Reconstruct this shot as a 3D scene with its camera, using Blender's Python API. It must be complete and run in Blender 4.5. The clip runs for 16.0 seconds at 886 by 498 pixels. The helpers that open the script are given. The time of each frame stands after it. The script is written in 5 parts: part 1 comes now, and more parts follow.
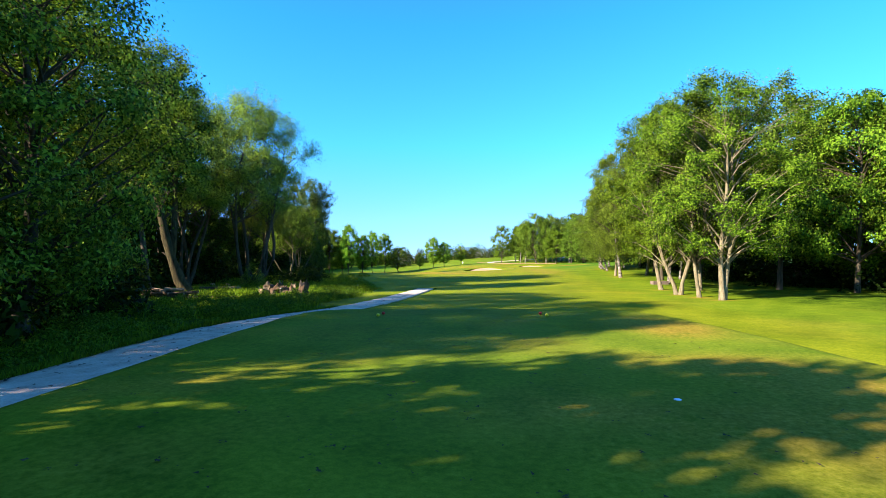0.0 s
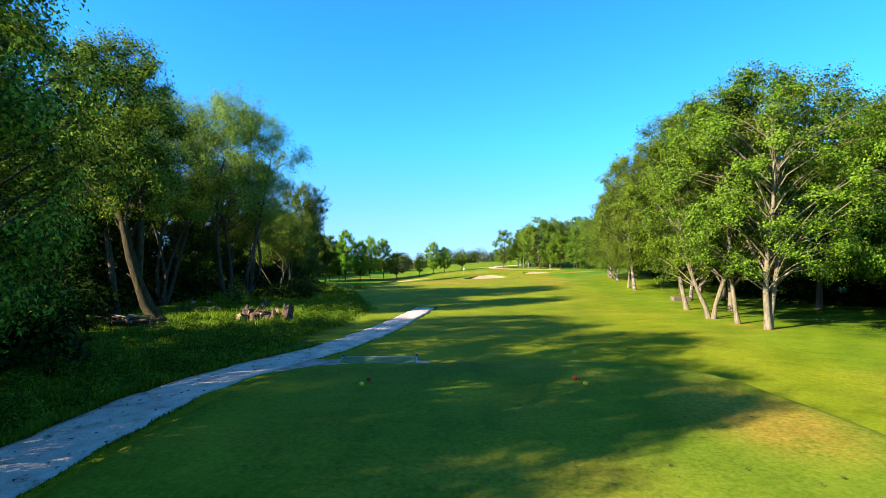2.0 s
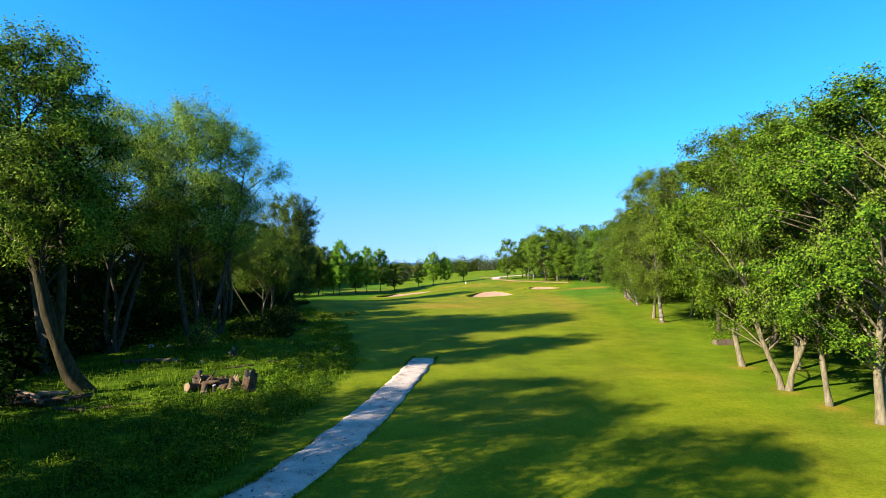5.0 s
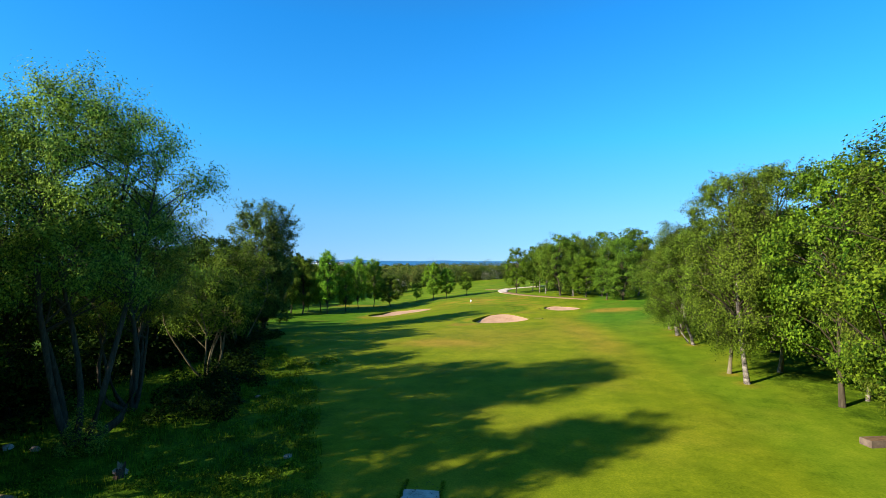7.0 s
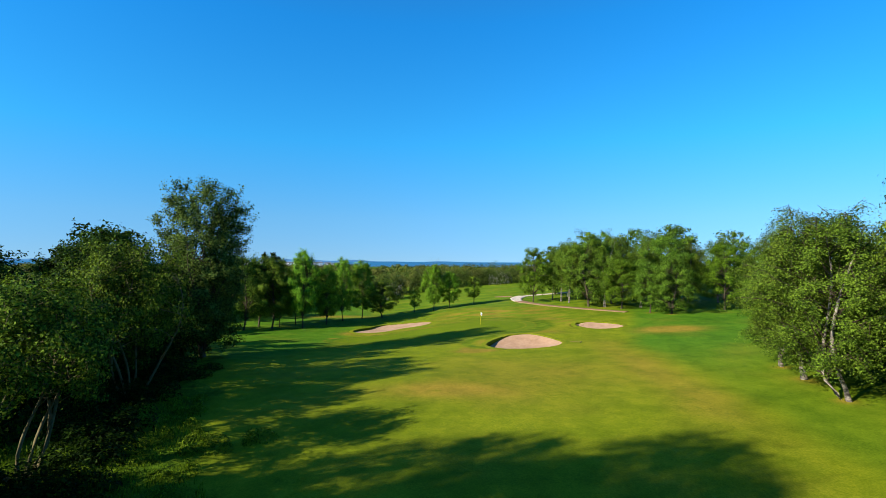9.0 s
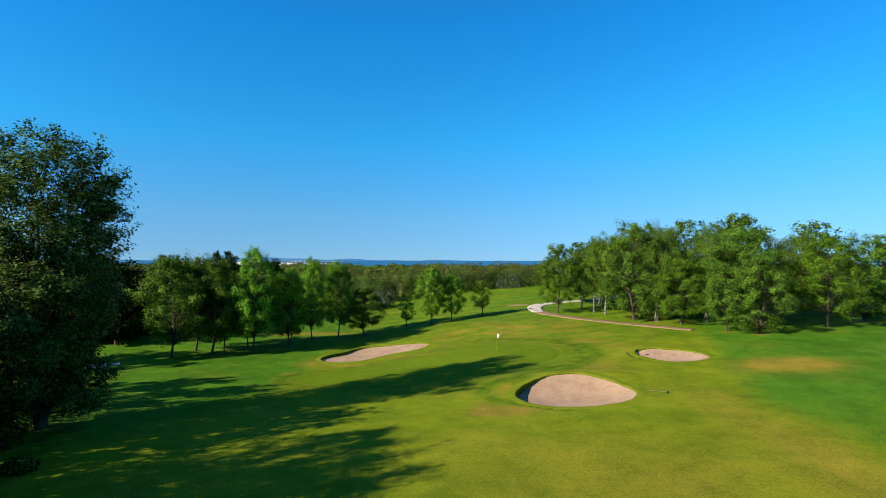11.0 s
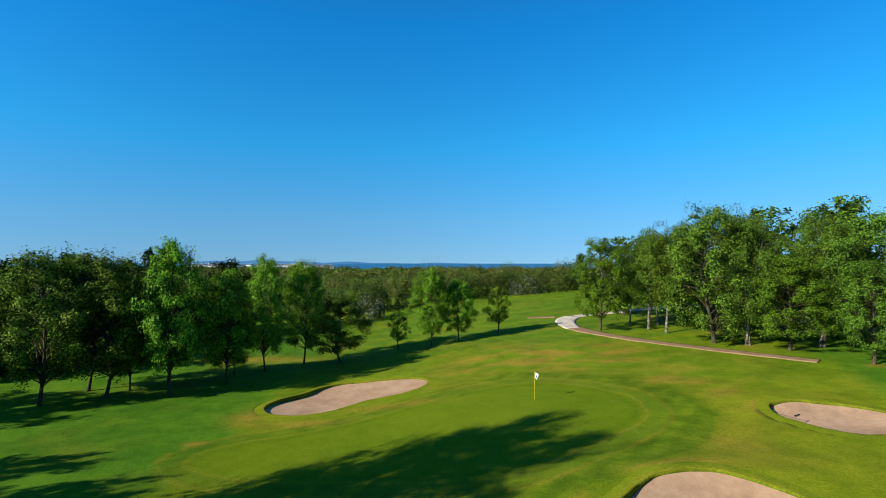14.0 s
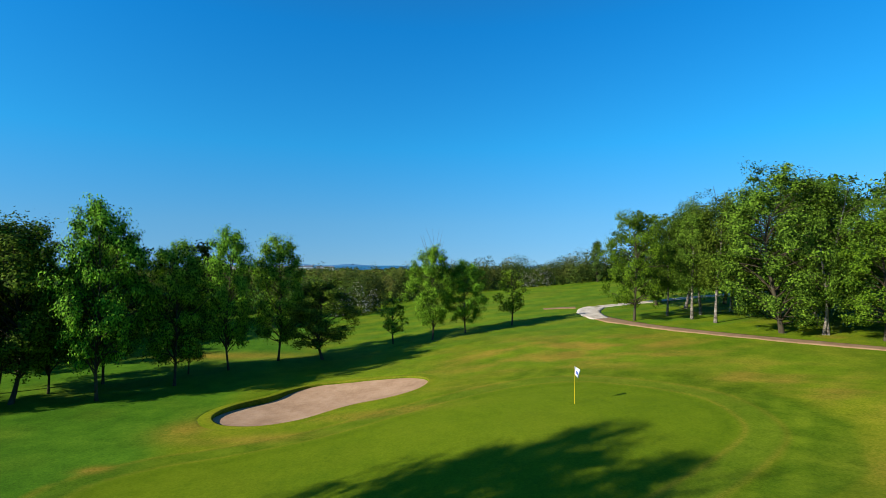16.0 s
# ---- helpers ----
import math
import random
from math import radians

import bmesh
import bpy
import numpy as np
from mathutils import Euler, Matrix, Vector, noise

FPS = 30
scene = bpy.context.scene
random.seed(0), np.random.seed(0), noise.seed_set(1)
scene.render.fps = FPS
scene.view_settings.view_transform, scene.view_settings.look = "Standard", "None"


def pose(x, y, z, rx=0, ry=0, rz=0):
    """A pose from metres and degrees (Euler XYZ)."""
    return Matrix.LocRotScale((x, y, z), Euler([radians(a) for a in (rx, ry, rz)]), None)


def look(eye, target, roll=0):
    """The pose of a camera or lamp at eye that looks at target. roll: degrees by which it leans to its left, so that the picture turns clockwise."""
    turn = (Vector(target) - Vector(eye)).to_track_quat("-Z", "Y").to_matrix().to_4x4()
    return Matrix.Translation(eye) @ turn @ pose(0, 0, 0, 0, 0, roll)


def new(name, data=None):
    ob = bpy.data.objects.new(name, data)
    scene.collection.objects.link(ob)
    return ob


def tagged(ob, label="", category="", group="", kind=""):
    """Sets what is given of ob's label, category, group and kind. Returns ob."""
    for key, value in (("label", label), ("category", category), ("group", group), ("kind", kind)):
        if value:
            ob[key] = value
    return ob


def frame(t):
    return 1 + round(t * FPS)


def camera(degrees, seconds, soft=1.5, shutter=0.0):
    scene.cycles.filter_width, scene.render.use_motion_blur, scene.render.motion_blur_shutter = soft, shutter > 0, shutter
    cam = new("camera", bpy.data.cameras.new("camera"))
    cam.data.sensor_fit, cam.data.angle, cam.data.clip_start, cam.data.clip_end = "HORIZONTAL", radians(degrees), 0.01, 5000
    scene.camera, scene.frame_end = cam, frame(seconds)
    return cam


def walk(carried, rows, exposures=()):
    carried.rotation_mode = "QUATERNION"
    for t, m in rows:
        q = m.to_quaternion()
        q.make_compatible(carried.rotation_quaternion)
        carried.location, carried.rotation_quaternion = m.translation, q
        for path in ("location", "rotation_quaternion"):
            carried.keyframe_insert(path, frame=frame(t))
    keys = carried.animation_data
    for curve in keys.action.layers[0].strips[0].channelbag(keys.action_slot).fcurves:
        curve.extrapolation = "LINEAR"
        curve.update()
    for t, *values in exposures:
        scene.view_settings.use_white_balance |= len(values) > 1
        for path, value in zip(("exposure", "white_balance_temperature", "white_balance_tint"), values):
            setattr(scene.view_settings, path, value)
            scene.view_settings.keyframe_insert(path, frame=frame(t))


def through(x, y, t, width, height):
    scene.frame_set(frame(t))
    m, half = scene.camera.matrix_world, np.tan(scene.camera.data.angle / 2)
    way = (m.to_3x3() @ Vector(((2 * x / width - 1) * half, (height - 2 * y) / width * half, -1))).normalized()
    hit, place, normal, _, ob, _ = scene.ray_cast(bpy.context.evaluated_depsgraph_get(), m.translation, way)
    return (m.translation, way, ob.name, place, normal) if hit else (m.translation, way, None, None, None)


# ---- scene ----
cam = camera(81.5, 16.0, soft=0.3)
PATH = [
    (0, (0.097, -0.288, 5.049), (0.027, 9.709, 5.300), 0.18),
    (0.5, (0.118, 0.992, 5.317), (0.040, 10.988, 5.575), 0.13),
    (1, (0.067, 2.197, 5.673), (-0.003, 12.194, 5.933), 0.13),
    (1.5, (0.004, 3.456, 6.110), (-0.066, 13.452, 6.366), -0.03),
    (2, (-0.072, 4.701, 6.572), (-0.140, 14.698, 6.833), -0.05),
    (2.5, (-0.134, 5.862, 7.106), (-0.196, 15.859, 7.365), -0.04),
    (3, (-0.146, 7.024, 7.685), (-0.209, 17.020, 7.941), -0.04),
    (3.5, (-0.183, 8.149, 8.235), (-0.246, 18.145, 8.497), -0.04),
    (4, (-0.222, 9.292, 8.782), (-0.288, 19.288, 9.045), -0.02),
    (4.2, (-0.187, 9.768, 9.000), (-0.262, 19.764, 9.266), -0.09),
    (6.3, (-0.742, 21.771, 11.836), (-0.786, 31.769, 12.050), 0.08),
    (6.5, (-0.818, 23.597, 12.202), (-0.864, 33.594, 12.434), 0.08),
    (7, (-0.993, 28.625, 13.510), (-1.037, 38.623, 13.720), -0.01),
    (7.5, (-1.129, 33.942, 13.876), (-1.178, 43.939, 14.101), 0.13),
    (8, (-1.379, 39.448, 13.893), (-1.424, 49.445, 14.120), 0.20),
    (8.5, (-1.639, 45.118, 13.812), (-1.680, 55.116, 14.041), 0.27),
    (9, (-1.799, 50.856, 13.750), (-1.834, 60.853, 13.977), 0.26),
    (9.2, (-1.807, 53.267, 13.751), (-1.814, 63.263, 14.027), 0.24),
    (11.3, (-2.572, 78.727, 14.062), (-2.546, 88.725, 14.256), 0.06),
    (11.5, (-2.676, 80.905, 14.011), (-2.652, 90.902, 14.244), 0.05),
    (12, (-2.773, 85.087, 14.023), (-2.742, 95.084, 14.250), 0.01),
    (12.5, (-2.785, 88.200, 13.997), (-2.751, 98.197, 14.234), 0.01),
    (13, (-2.907, 91.304, 14.048), (-2.863, 101.301, 14.292), 0.03),
    (13.5, (-2.927, 94.226, 13.980), (-2.887, 104.222, 14.227), 0.09),
    (14, (-2.986, 97.488, 13.575), (-2.938, 107.485, 13.830), 0.03),
    (14.5, (-3.033, 100.306, 13.019), (-2.984, 110.303, 13.280), 0.05),
    (15, (-3.050, 103.294, 12.261), (-3.008, 113.289, 12.559), -0.08),
    (15.5, (-3.142, 105.733, 11.650), (-3.101, 115.728, 11.956), -0.09),
    (16, (-3.191, 108.100, 10.879), (-3.163, 118.095, 11.185), -0.14),
]
walk(cam, [(t, look(eye, target, roll)) for t, eye, target, roll in PATH],
     [(0, 1.93, 6700, 20), (2, 1.80, 6700, 19), (4, 1.63, 6650, 17), (6.5, 1.27, 6600, 13), (9, 1.0, 6500, 9), (11.5, 0.79, 6400, 6), (13, 0.70, 6350, 5), (16, 0.67, 6350, 5)])

# ---- world, sun ----
SUN_WAY = Vector((0.88, 0.475, -0.487)).normalized()          # the way the light travels
SKY, SUN = 0.114, 5.0
world = bpy.data.worlds.new("world")
scene.world = world
world.use_nodes = True
wn, wl = world.node_tree.nodes, world.node_tree.links
sky = wn.new("ShaderNodeTexSky")
sky.sky_type, sky.sun_disc = "NISHITA", False
sky.sun_elevation, sky.sun_rotation = radians(26), radians(242)
sky.altitude, sky.air_density, sky.dust_density, sky.ozone_density = 0, 1.0, 0.0, 6.0
vivid = wn.new("ShaderNodeHueSaturation")
vivid.inputs["Saturation"].default_value = 1.0
clear = wn.new("ShaderNodeMix")
clear.data_type, clear.blend_type = "RGBA", "MULTIPLY"
clear.inputs[0].default_value = 1.0
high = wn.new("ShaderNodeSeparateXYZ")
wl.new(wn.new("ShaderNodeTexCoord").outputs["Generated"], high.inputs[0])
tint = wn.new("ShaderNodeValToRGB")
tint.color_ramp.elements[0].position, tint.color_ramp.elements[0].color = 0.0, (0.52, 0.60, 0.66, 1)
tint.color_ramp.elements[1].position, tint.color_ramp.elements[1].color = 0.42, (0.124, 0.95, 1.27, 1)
# The last two stops are sky out of view, tuned to set shade fill.
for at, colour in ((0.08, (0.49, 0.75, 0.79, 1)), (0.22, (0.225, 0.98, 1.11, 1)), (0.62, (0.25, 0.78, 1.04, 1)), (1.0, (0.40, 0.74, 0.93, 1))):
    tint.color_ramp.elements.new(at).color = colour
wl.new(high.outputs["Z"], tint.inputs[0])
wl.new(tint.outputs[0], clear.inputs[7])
lift = wn.new("ShaderNodeMapping")
lift.inputs["Location"].default_value = (0, 0, 0.09)
wl.new(wn.new("ShaderNodeTexCoord").outputs["Generated"], lift.inputs["Vector"])
wl.new(lift.outputs[0], sky.inputs["Vector"])
wl.new(sky.outputs[0], clear.inputs[6])
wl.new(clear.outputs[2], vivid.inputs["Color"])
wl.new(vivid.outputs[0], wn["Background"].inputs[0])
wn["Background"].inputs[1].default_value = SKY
sun_data = bpy.data.lights.new("sun", "SUN")
sun_data.energy, sun_data.angle, sun_data.color = SUN, radians(0.55), (1.0, 0.93, 0.80)
sun = new("sun", sun_data)
sun.matrix_world = look((-60, -40, 60), Vector((-60, -40, 60)) + SUN_WAY)


# ---- materials ----
def material(name, rough=0.8):
    m = bpy.data.materials.new(name)
    m.use_nodes = True
    b = m.node_tree.nodes["Principled BSDF"]
    b.inputs["Roughness"].default_value = rough
    b.inputs["Specular IOR Level"].default_value = 0.12
    return m, m.node_tree.nodes, m.node_tree.links, b


def node(nodes, kind, **values):
    n = nodes.new("ShaderNode" + kind)
    for key, value in values.items():
        n.inputs[key.replace("_", " ")].default_value = value
    return n


def noise_of(nodes, links, where, scale, detail=4.0, rough=0.6):
    n = node(nodes, "TexNoise", Scale=scale, Detail=detail, Roughness=rough)
    links.new(where, n.inputs["Vector"])
    return n.outputs["Fac"]


def ramp(nodes, links, fac, stops):
    r = nodes.new("ShaderNodeValToRGB")
    e = r.color_ramp.elements
    while len(e) < len(stops):
        e.new(0.5)
    for i, (at, colour) in enumerate(stops):
        e[i].position, e[i].color = at, (*colour, 1)
    links.new(fac, r.inputs[0])
    return r.outputs[0]


def blend(nodes, links, fac, a, b, way="MIX"):
    m = nodes.new("ShaderNodeMix")
    m.data_type, m.blend_type = "RGBA", way
    for value, slot in ((fac, 0), (a, 6), (b, 7)):
        if isinstance(value, (int, float)):
            m.inputs[slot].default_value = value
        elif isinstance(value, tuple):
            m.inputs[slot].default_value = (*value, 1)
        else:
            links.new(value, m.inputs[slot])
    return m.outputs[2]


def calc(nodes, links, op, a, b=0.0, clamp=False):
    m = nodes.new("ShaderNodeMath")
    m.operation, m.use_clamp = op, clamp
    for value, slot in ((a, 0), (b, 1)):
        if isinstance(value, (int, float)):
            m.inputs[slot].default_value = value
        else:
            links.new(value, m.inputs[slot])
    return m.outputs[0]


def bump(nodes, links, height, normal_in, strength, distance):
    b = node(nodes, "Bump", Strength=strength, Distance=distance)
    links.new(height, b.inputs["Height"])
    links.new(b.outputs[0], normal_in)


def plain(name, stops, scale, rough=0.8, relief=0.3, distance=0.02, metal=0.0, stretch=None):
    """A surface whose colour wanders between stops, with fine relief."""
    m, n, l, b = material(name, rough)
    where = n.new("ShaderNodeTexCoord").outputs["Object"]
    if stretch:
        mp = n.new("ShaderNodeMapping")
        mp.inputs["Scale"].default_value = stretch
        l.new(where, mp.inputs["Vector"])
        where = mp.outputs[0]
    big = noise_of(n, l, where, scale, 5)
    fine = noise_of(n, l, where, scale * 9, 4)
    mixed = calc(n, l, "ADD", calc(n, l, "MULTIPLY", big, 0.65), calc(n, l, "MULTIPLY", fine, 0.35))
    k = len(stops)
    l.new(ramp(n, l, mixed, [(0.32 + 0.36 * i / max(1, k - 1), c) for i, c in enumerate(stops)]), b.inputs["Base Color"])
    b.inputs["Metallic"].default_value = metal
    bump(n, l, fine, b.inputs["Normal"], relief, distance)
    return m


def leaf(name, dark, light, through=0.45, gloss=0.08, olive=0.0, fleck=0.6):
    """Leaves: colour differs from leaf to leaf and tree to tree; light shines through."""
    m, n, l, b = material(name, 0.5)
    geo = n.new("ShaderNodeNewGeometry")
    info = n.new("ShaderNodeObjectInfo")
    where = n.new("ShaderNodeTexCoord").outputs["Object"]
    clump = noise_of(n, l, where, 0.35, 3)
    f = calc(n, l, "ADD", calc(n, l, "MULTIPLY", geo.outputs["Random Per Island"], fleck), calc(n, l, "MULTIPLY", clump, 1 - fleck))
    c = ramp(n, l, f, [(0.30, tuple(0.8 * v for v in dark)), (0.72, tuple(1.15 * v for v in light))])
    if olive:
        drift = calc(n, l, "MULTIPLY", calc(n, l, "SUBTRACT", noise_of(n, l, where, 0.11, 2), 0.42, True), 6.0 * olive, True)
        c = blend(n, l, drift, c, blend(n, l, 1.0, c, (1.45, 0.95, 1.6), "MULTIPLY"))
    hs = node(n, "HueSaturation")
    l.new(c, hs.inputs["Color"])
    l.new(calc(n, l, "ADD", 0.485, calc(n, l, "MULTIPLY", info.outputs["Random"], 0.03)), hs.inputs["Hue"])
    l.new(calc(n, l, "ADD", 0.85, calc(n, l, "MULTIPLY", info.outputs["Random"], 0.3)), hs.inputs["Value"])
    c = hs.outputs[0]
    l.new(c, b.inputs["Base Color"])
    b.inputs["Specular IOR Level"].default_value = gloss * 0.5
    b.inputs["Roughness"].default_value = 0.62
    tr = n.new("ShaderNodeBsdfTranslucent")
    l.new(blend(n, l, 0.55, c, (1.0, 0.95, 0.30), "MULTIPLY"), tr.inputs["Color"])
    mix = n.new("ShaderNodeMixShader")
    mix.inputs[0].default_value = through
    l.new(b.outputs[0], mix.inputs[1])
    l.new(tr.outputs[0], mix.inputs[2])
    l.new(mix.outputs[0], n["Material Output"].inputs["Surface"])
    return m


def turf_material():
    """Mown grass. The mesh carries how rough, dry, close-mown, worn or bare each spot is."""
    m, n, l, b = material("turf", 0.85)
    b.inputs["Specular IOR Level"].default_value = 0.03
    where = n.new("ShaderNodeTexCoord").outputs["Object"]

    def share(name):
        a = n.new("ShaderNodeAttribute")
        a.attribute_name = name
        return a.outputs["Fac"]
    wide = noise_of(n, l, where, 0.09, 4)
    mid = noise_of(n, l, where, 0.7, 5, 0.65)
    fine = noise_of(n, l, where, 9.0, 5, 0.75)
    blade = noise_of(n, l, where, 45.0, 3, 0.7)
    f = calc(n, l, "ADD", calc(n, l, "MULTIPLY", wide, 0.22), calc(n, l, "ADD", calc(n, l, "MULTIPLY", mid, 0.22), calc(n, l, "ADD", calc(n, l, "MULTIPLY", fine, 0.32), calc(n, l, "MULTIPLY", blade, 0.24))))
    c = ramp(n, l, f, FAIRWAY)
    c = blend(n, l, share("deep"), c, ramp(n, l, f, SEMI))
    c = blend(n, l, share("green"), c, ramp(n, l, f, GREEN))
    dry = calc(n, l, "MULTIPLY", share("dry"), calc(n, l, "MULTIPLY", calc(n, l, "SUBTRACT", calc(n, l, "ADD", mid, calc(n, l, "MULTIPLY", fine, 0.5)), 0.38), 3.0, True), True)
    c = blend(n, l, dry, c, ramp(n, l, fine, DRY))
    c = blend(n, l, share("rough"), c, ramp(n, l, calc(n, l, "ADD", calc(n, l, "MULTIPLY", mid, 0.5), calc(n, l, "MULTIPLY", fine, 0.5)), ROUGH))
    c = blend(n, l, share("long"), c, blend(n, l, 1.0, c, (0.60, 0.72, 0.62), "MULTIPLY"))
    growth = noise_of(n, l, where, 0.33, 5, 0.7)
    c = blend(n, l, calc(n, l, "SUBTRACT", 1.0, calc(n, l, "MULTIPLY", share("green"), 0.75)), c, ramp(n, l, growth, [(0.38, (0.79, 0.84, 0.80)), (0.60, (1.12, 1.08, 1.05))]), "MULTIPLY")
    tuft = noise_of(n, l, where, 4.5, 9, 0.82)
    c = blend(n, l, 1.0, c, ramp(n, l, tuft, [(0.36, (0.87, 0.88, 0.84)), (0.64, (1.12, 1.10, 1.08))]), "MULTIPLY")
    l.new(c, b.inputs["Base Color"])
    h = calc(n, l, "ADD", calc(n, l, "MULTIPLY", fine, 0.6), calc(n, l, "MULTIPLY", blade, 0.4))
    bump(n, l, h, b.inputs["Normal"], 0.35, 0.03)
    return m


def sand_material(stops):
    """Sand with rake furrows, footmarks and damp patches."""
    m, n, l, b = material("sand", 0.95)
    where = n.new("ShaderNodeTexCoord").outputs["Object"]
    wide, mid, fine = noise_of(n, l, where, 0.5, 4), noise_of(n, l, where, 2.6, 5), noise_of(n, l, where, 22.0, 4)
    f = calc(n, l, "ADD", calc(n, l, "MULTIPLY", wide, 0.5), calc(n, l, "ADD", calc(n, l, "MULTIPLY", mid, 0.25), calc(n, l, "MULTIPLY", fine, 0.25)))
    l.new(ramp(n, l, f, [(0.36, stops[0]), (0.5, stops[1]), (0.62, stops[2])]), b.inputs["Base Color"])
    rake = node(n, "TexWave", Scale=1.4, Distortion=9.0, Detail=2.0)
    l.new(where, rake.inputs["Vector"])
    h = calc(n, l, "ADD", calc(n, l, "MULTIPLY", rake.outputs["Fac"], 0.04), calc(n, l, "ADD", calc(n, l, "MULTIPLY", mid, 0.9), calc(n, l, "MULTIPLY", fine, 0.3)))
    bump(n, l, h, b.inputs["Normal"], 0.45, 0.08)
    return m


FAIRWAY = [(0.41, (0.097, 0.134, 0.0046)), (0.50, (0.142, 0.182, 0.0060)), (0.58, (0.194, 0.214, 0.0100))]
SEMI = [(0.41, (0.038, 0.104, 0.0060)), (0.50, (0.066, 0.152, 0.0080)), (0.58, (0.096, 0.184, 0.0110))]
GREEN = [(0.41, (0.080, 0.132, 0.0044)), (0.50, (0.110, 0.158, 0.0046)), (0.59, (0.134, 0.178, 0.0064))]
DRY = [(0.30, (0.150, 0.116, 0.0090)), (0.52, (0.246, 0.180, 0.0210)), (0.7, (0.316, 0.228, 0.0420))]
ROUGH = [(0.38, (0.0100, 0.0280, 0.0020)), (0.50, (0.0480, 0.0960, 0.0046)), (0.61, (0.1250, 0.1880, 0.0092))]
TURF = turf_material()

SAND = sand_material([(0.2780, 0.1680, 0.0980), (0.3720, 0.2300, 0.1380), (0.4400, 0.2840, 0.1780)])
PATH_STONE = plain("path_stone", [(0.1872, 0.1343, 0.0904), (0.4500, 0.3700, 0.2850), (0.5600, 0.4720, 0.3680), (0.6900, 0.5850, 0.4600)], 1.3, 0.95, 0.8, 0.04)
PATH_CLAY = plain("path_clay", [(0.1750, 0.1040, 0.0540), (0.2450, 0.1500, 0.0790), (0.2900, 0.1850, 0.1050)], 1.0, 0.95, 0.4, 0.02)
WORN_PAD = plain("worn_pad", [(0.1700, 0.1000, 0.0560), (0.3300, 0.2200, 0.1400), (0.4400, 0.3400, 0.2600), (0.5200, 0.4400, 0.3600)], 1.6, 0.95, 0.8, 0.04)
SOIL = plain("soil", [(0.0664, 0.0432, 0.0233), (0.1460, 0.0927, 0.0465), (0.1993, 0.1328, 0.0664)], 3.0, 0.95, 0.5, 0.03)
BARK = plain("bark", [(0.0266, 0.0212, 0.0133), (0.0664, 0.0531, 0.0332), (0.1132, 0.0927, 0.0598)], 2.5, 0.9, 0.8, 0.03, stretch=(3, 3, 0.6))
BARK_PALE = plain("bark_pale", [(0.0560, 0.0450, 0.0230), (0.1650, 0.1380, 0.0780), (0.2750, 0.2340, 0.1420)], 2.5, 0.9, 0.6, 0.02, stretch=(3, 3, 0.6))
BARK_STEM = plain("bark_stem", [(0.0725, 0.0585, 0.0271), (0.1222, 0.1033, 0.0497), (0.1632, 0.1402, 0.0725)], 2.5, 0.85, 0.4, 0.02, stretch=(3, 3, 0.6))
BARK_BIRCH = plain("bark_birch", [(0.0266, 0.0233, 0.0199), (0.0797, 0.0664, 0.0531), (0.2788, 0.2394, 0.1927), (0.3854, 0.3452, 0.2919)], 1.3, 0.7, 0.4, 0.02, stretch=(1, 1, 2.2))
BARK_MOSS = plain("bark_moss", [(0.0170, 0.0140, 0.0060), (0.0620, 0.0500, 0.0210), (0.1320, 0.1080, 0.0420)], 2.5, 0.9, 1.0, 0.09, stretch=(3, 3, 0.6))
TWIG = plain("twig", [(0.0299, 0.0233, 0.0146), (0.0731, 0.0565, 0.0332)], 3.0, 0.9, 0.4, 0.01)
OAK_LEAF = leaf("oak_leaf", (0.0140, 0.0390, 0.0045), (0.140, 0.234, 0.0190), 0.2)
LIME_LEAF = leaf("lime_leaf", (0.0220, 0.0600, 0.0035), (0.126, 0.200, 0.0110), 0.21)
BIRCH_LEAF = leaf("birch_leaf", (0.0330, 0.0680, 0.0065), (0.142, 0.214, 0.0190), 0.22, fleck=0.45)
YOUNG_LEAF = leaf("young_leaf", (0.012, 0.036, 0.0030), (0.215, 0.385, 0.0220), 0.21)
WILLOW_LEAF = leaf("willow_leaf", (0.0440, 0.0860, 0.0110), (0.262, 0.348, 0.0380), 0.26)
# Leaf colour of the near trees, painted lighter so they read as lit.
LIT_SYCAMORE_LEAF = leaf("lit_sycamore_leaf", (0.0220, 0.0600, 0.0060), (0.185, 0.295, 0.0250), 0.28)
SHRUB_LEAF = leaf("shrub_leaf", (0.0180, 0.0480, 0.0050), (0.128, 0.200, 0.0170), 0.25)
# Darker copies with the wood's shade put into the leaf colour.
SHADED_SYCAMORE_LEAF = leaf("shaded_sycamore_leaf", (0.0080, 0.0230, 0.0025), (0.058, 0.098, 0.0090), 0.25)
SHADE_PAINTED_LEAF = leaf("shade_painted_leaf", (0.0040, 0.0120, 0.0012), (0.022, 0.043, 0.0032), 0.25)
POPLAR_LEAF = leaf("poplar_leaf", (0.0190, 0.0470, 0.0080), (0.128, 0.190, 0.0330), 0.25)
SCRUB_LEAF = leaf("scrub_leaf", (0.0200, 0.0420, 0.0080), (0.128, 0.172, 0.0230), 0.25, olive=1.0, fleck=0.3)
HEDGE_LEAF = leaf("hedge_leaf", (0.0110, 0.0280, 0.0050), (0.092, 0.136, 0.0180), 0.25, olive=0.4, fleck=0.3)
BLOSSOM = leaf("blossom", (0.3042, 0.2835, 0.2430), (0.540, 0.513, 0.4590), 0.3)
NETTLE_LEAF = leaf("nettle_leaf", (0.0200, 0.0520, 0.0050), (0.105, 0.185, 0.0130), 0.35)
BLADE = leaf("blade", (0.0490, 0.1071, 0.0048), (0.160, 0.249, 0.0128), 0.4)


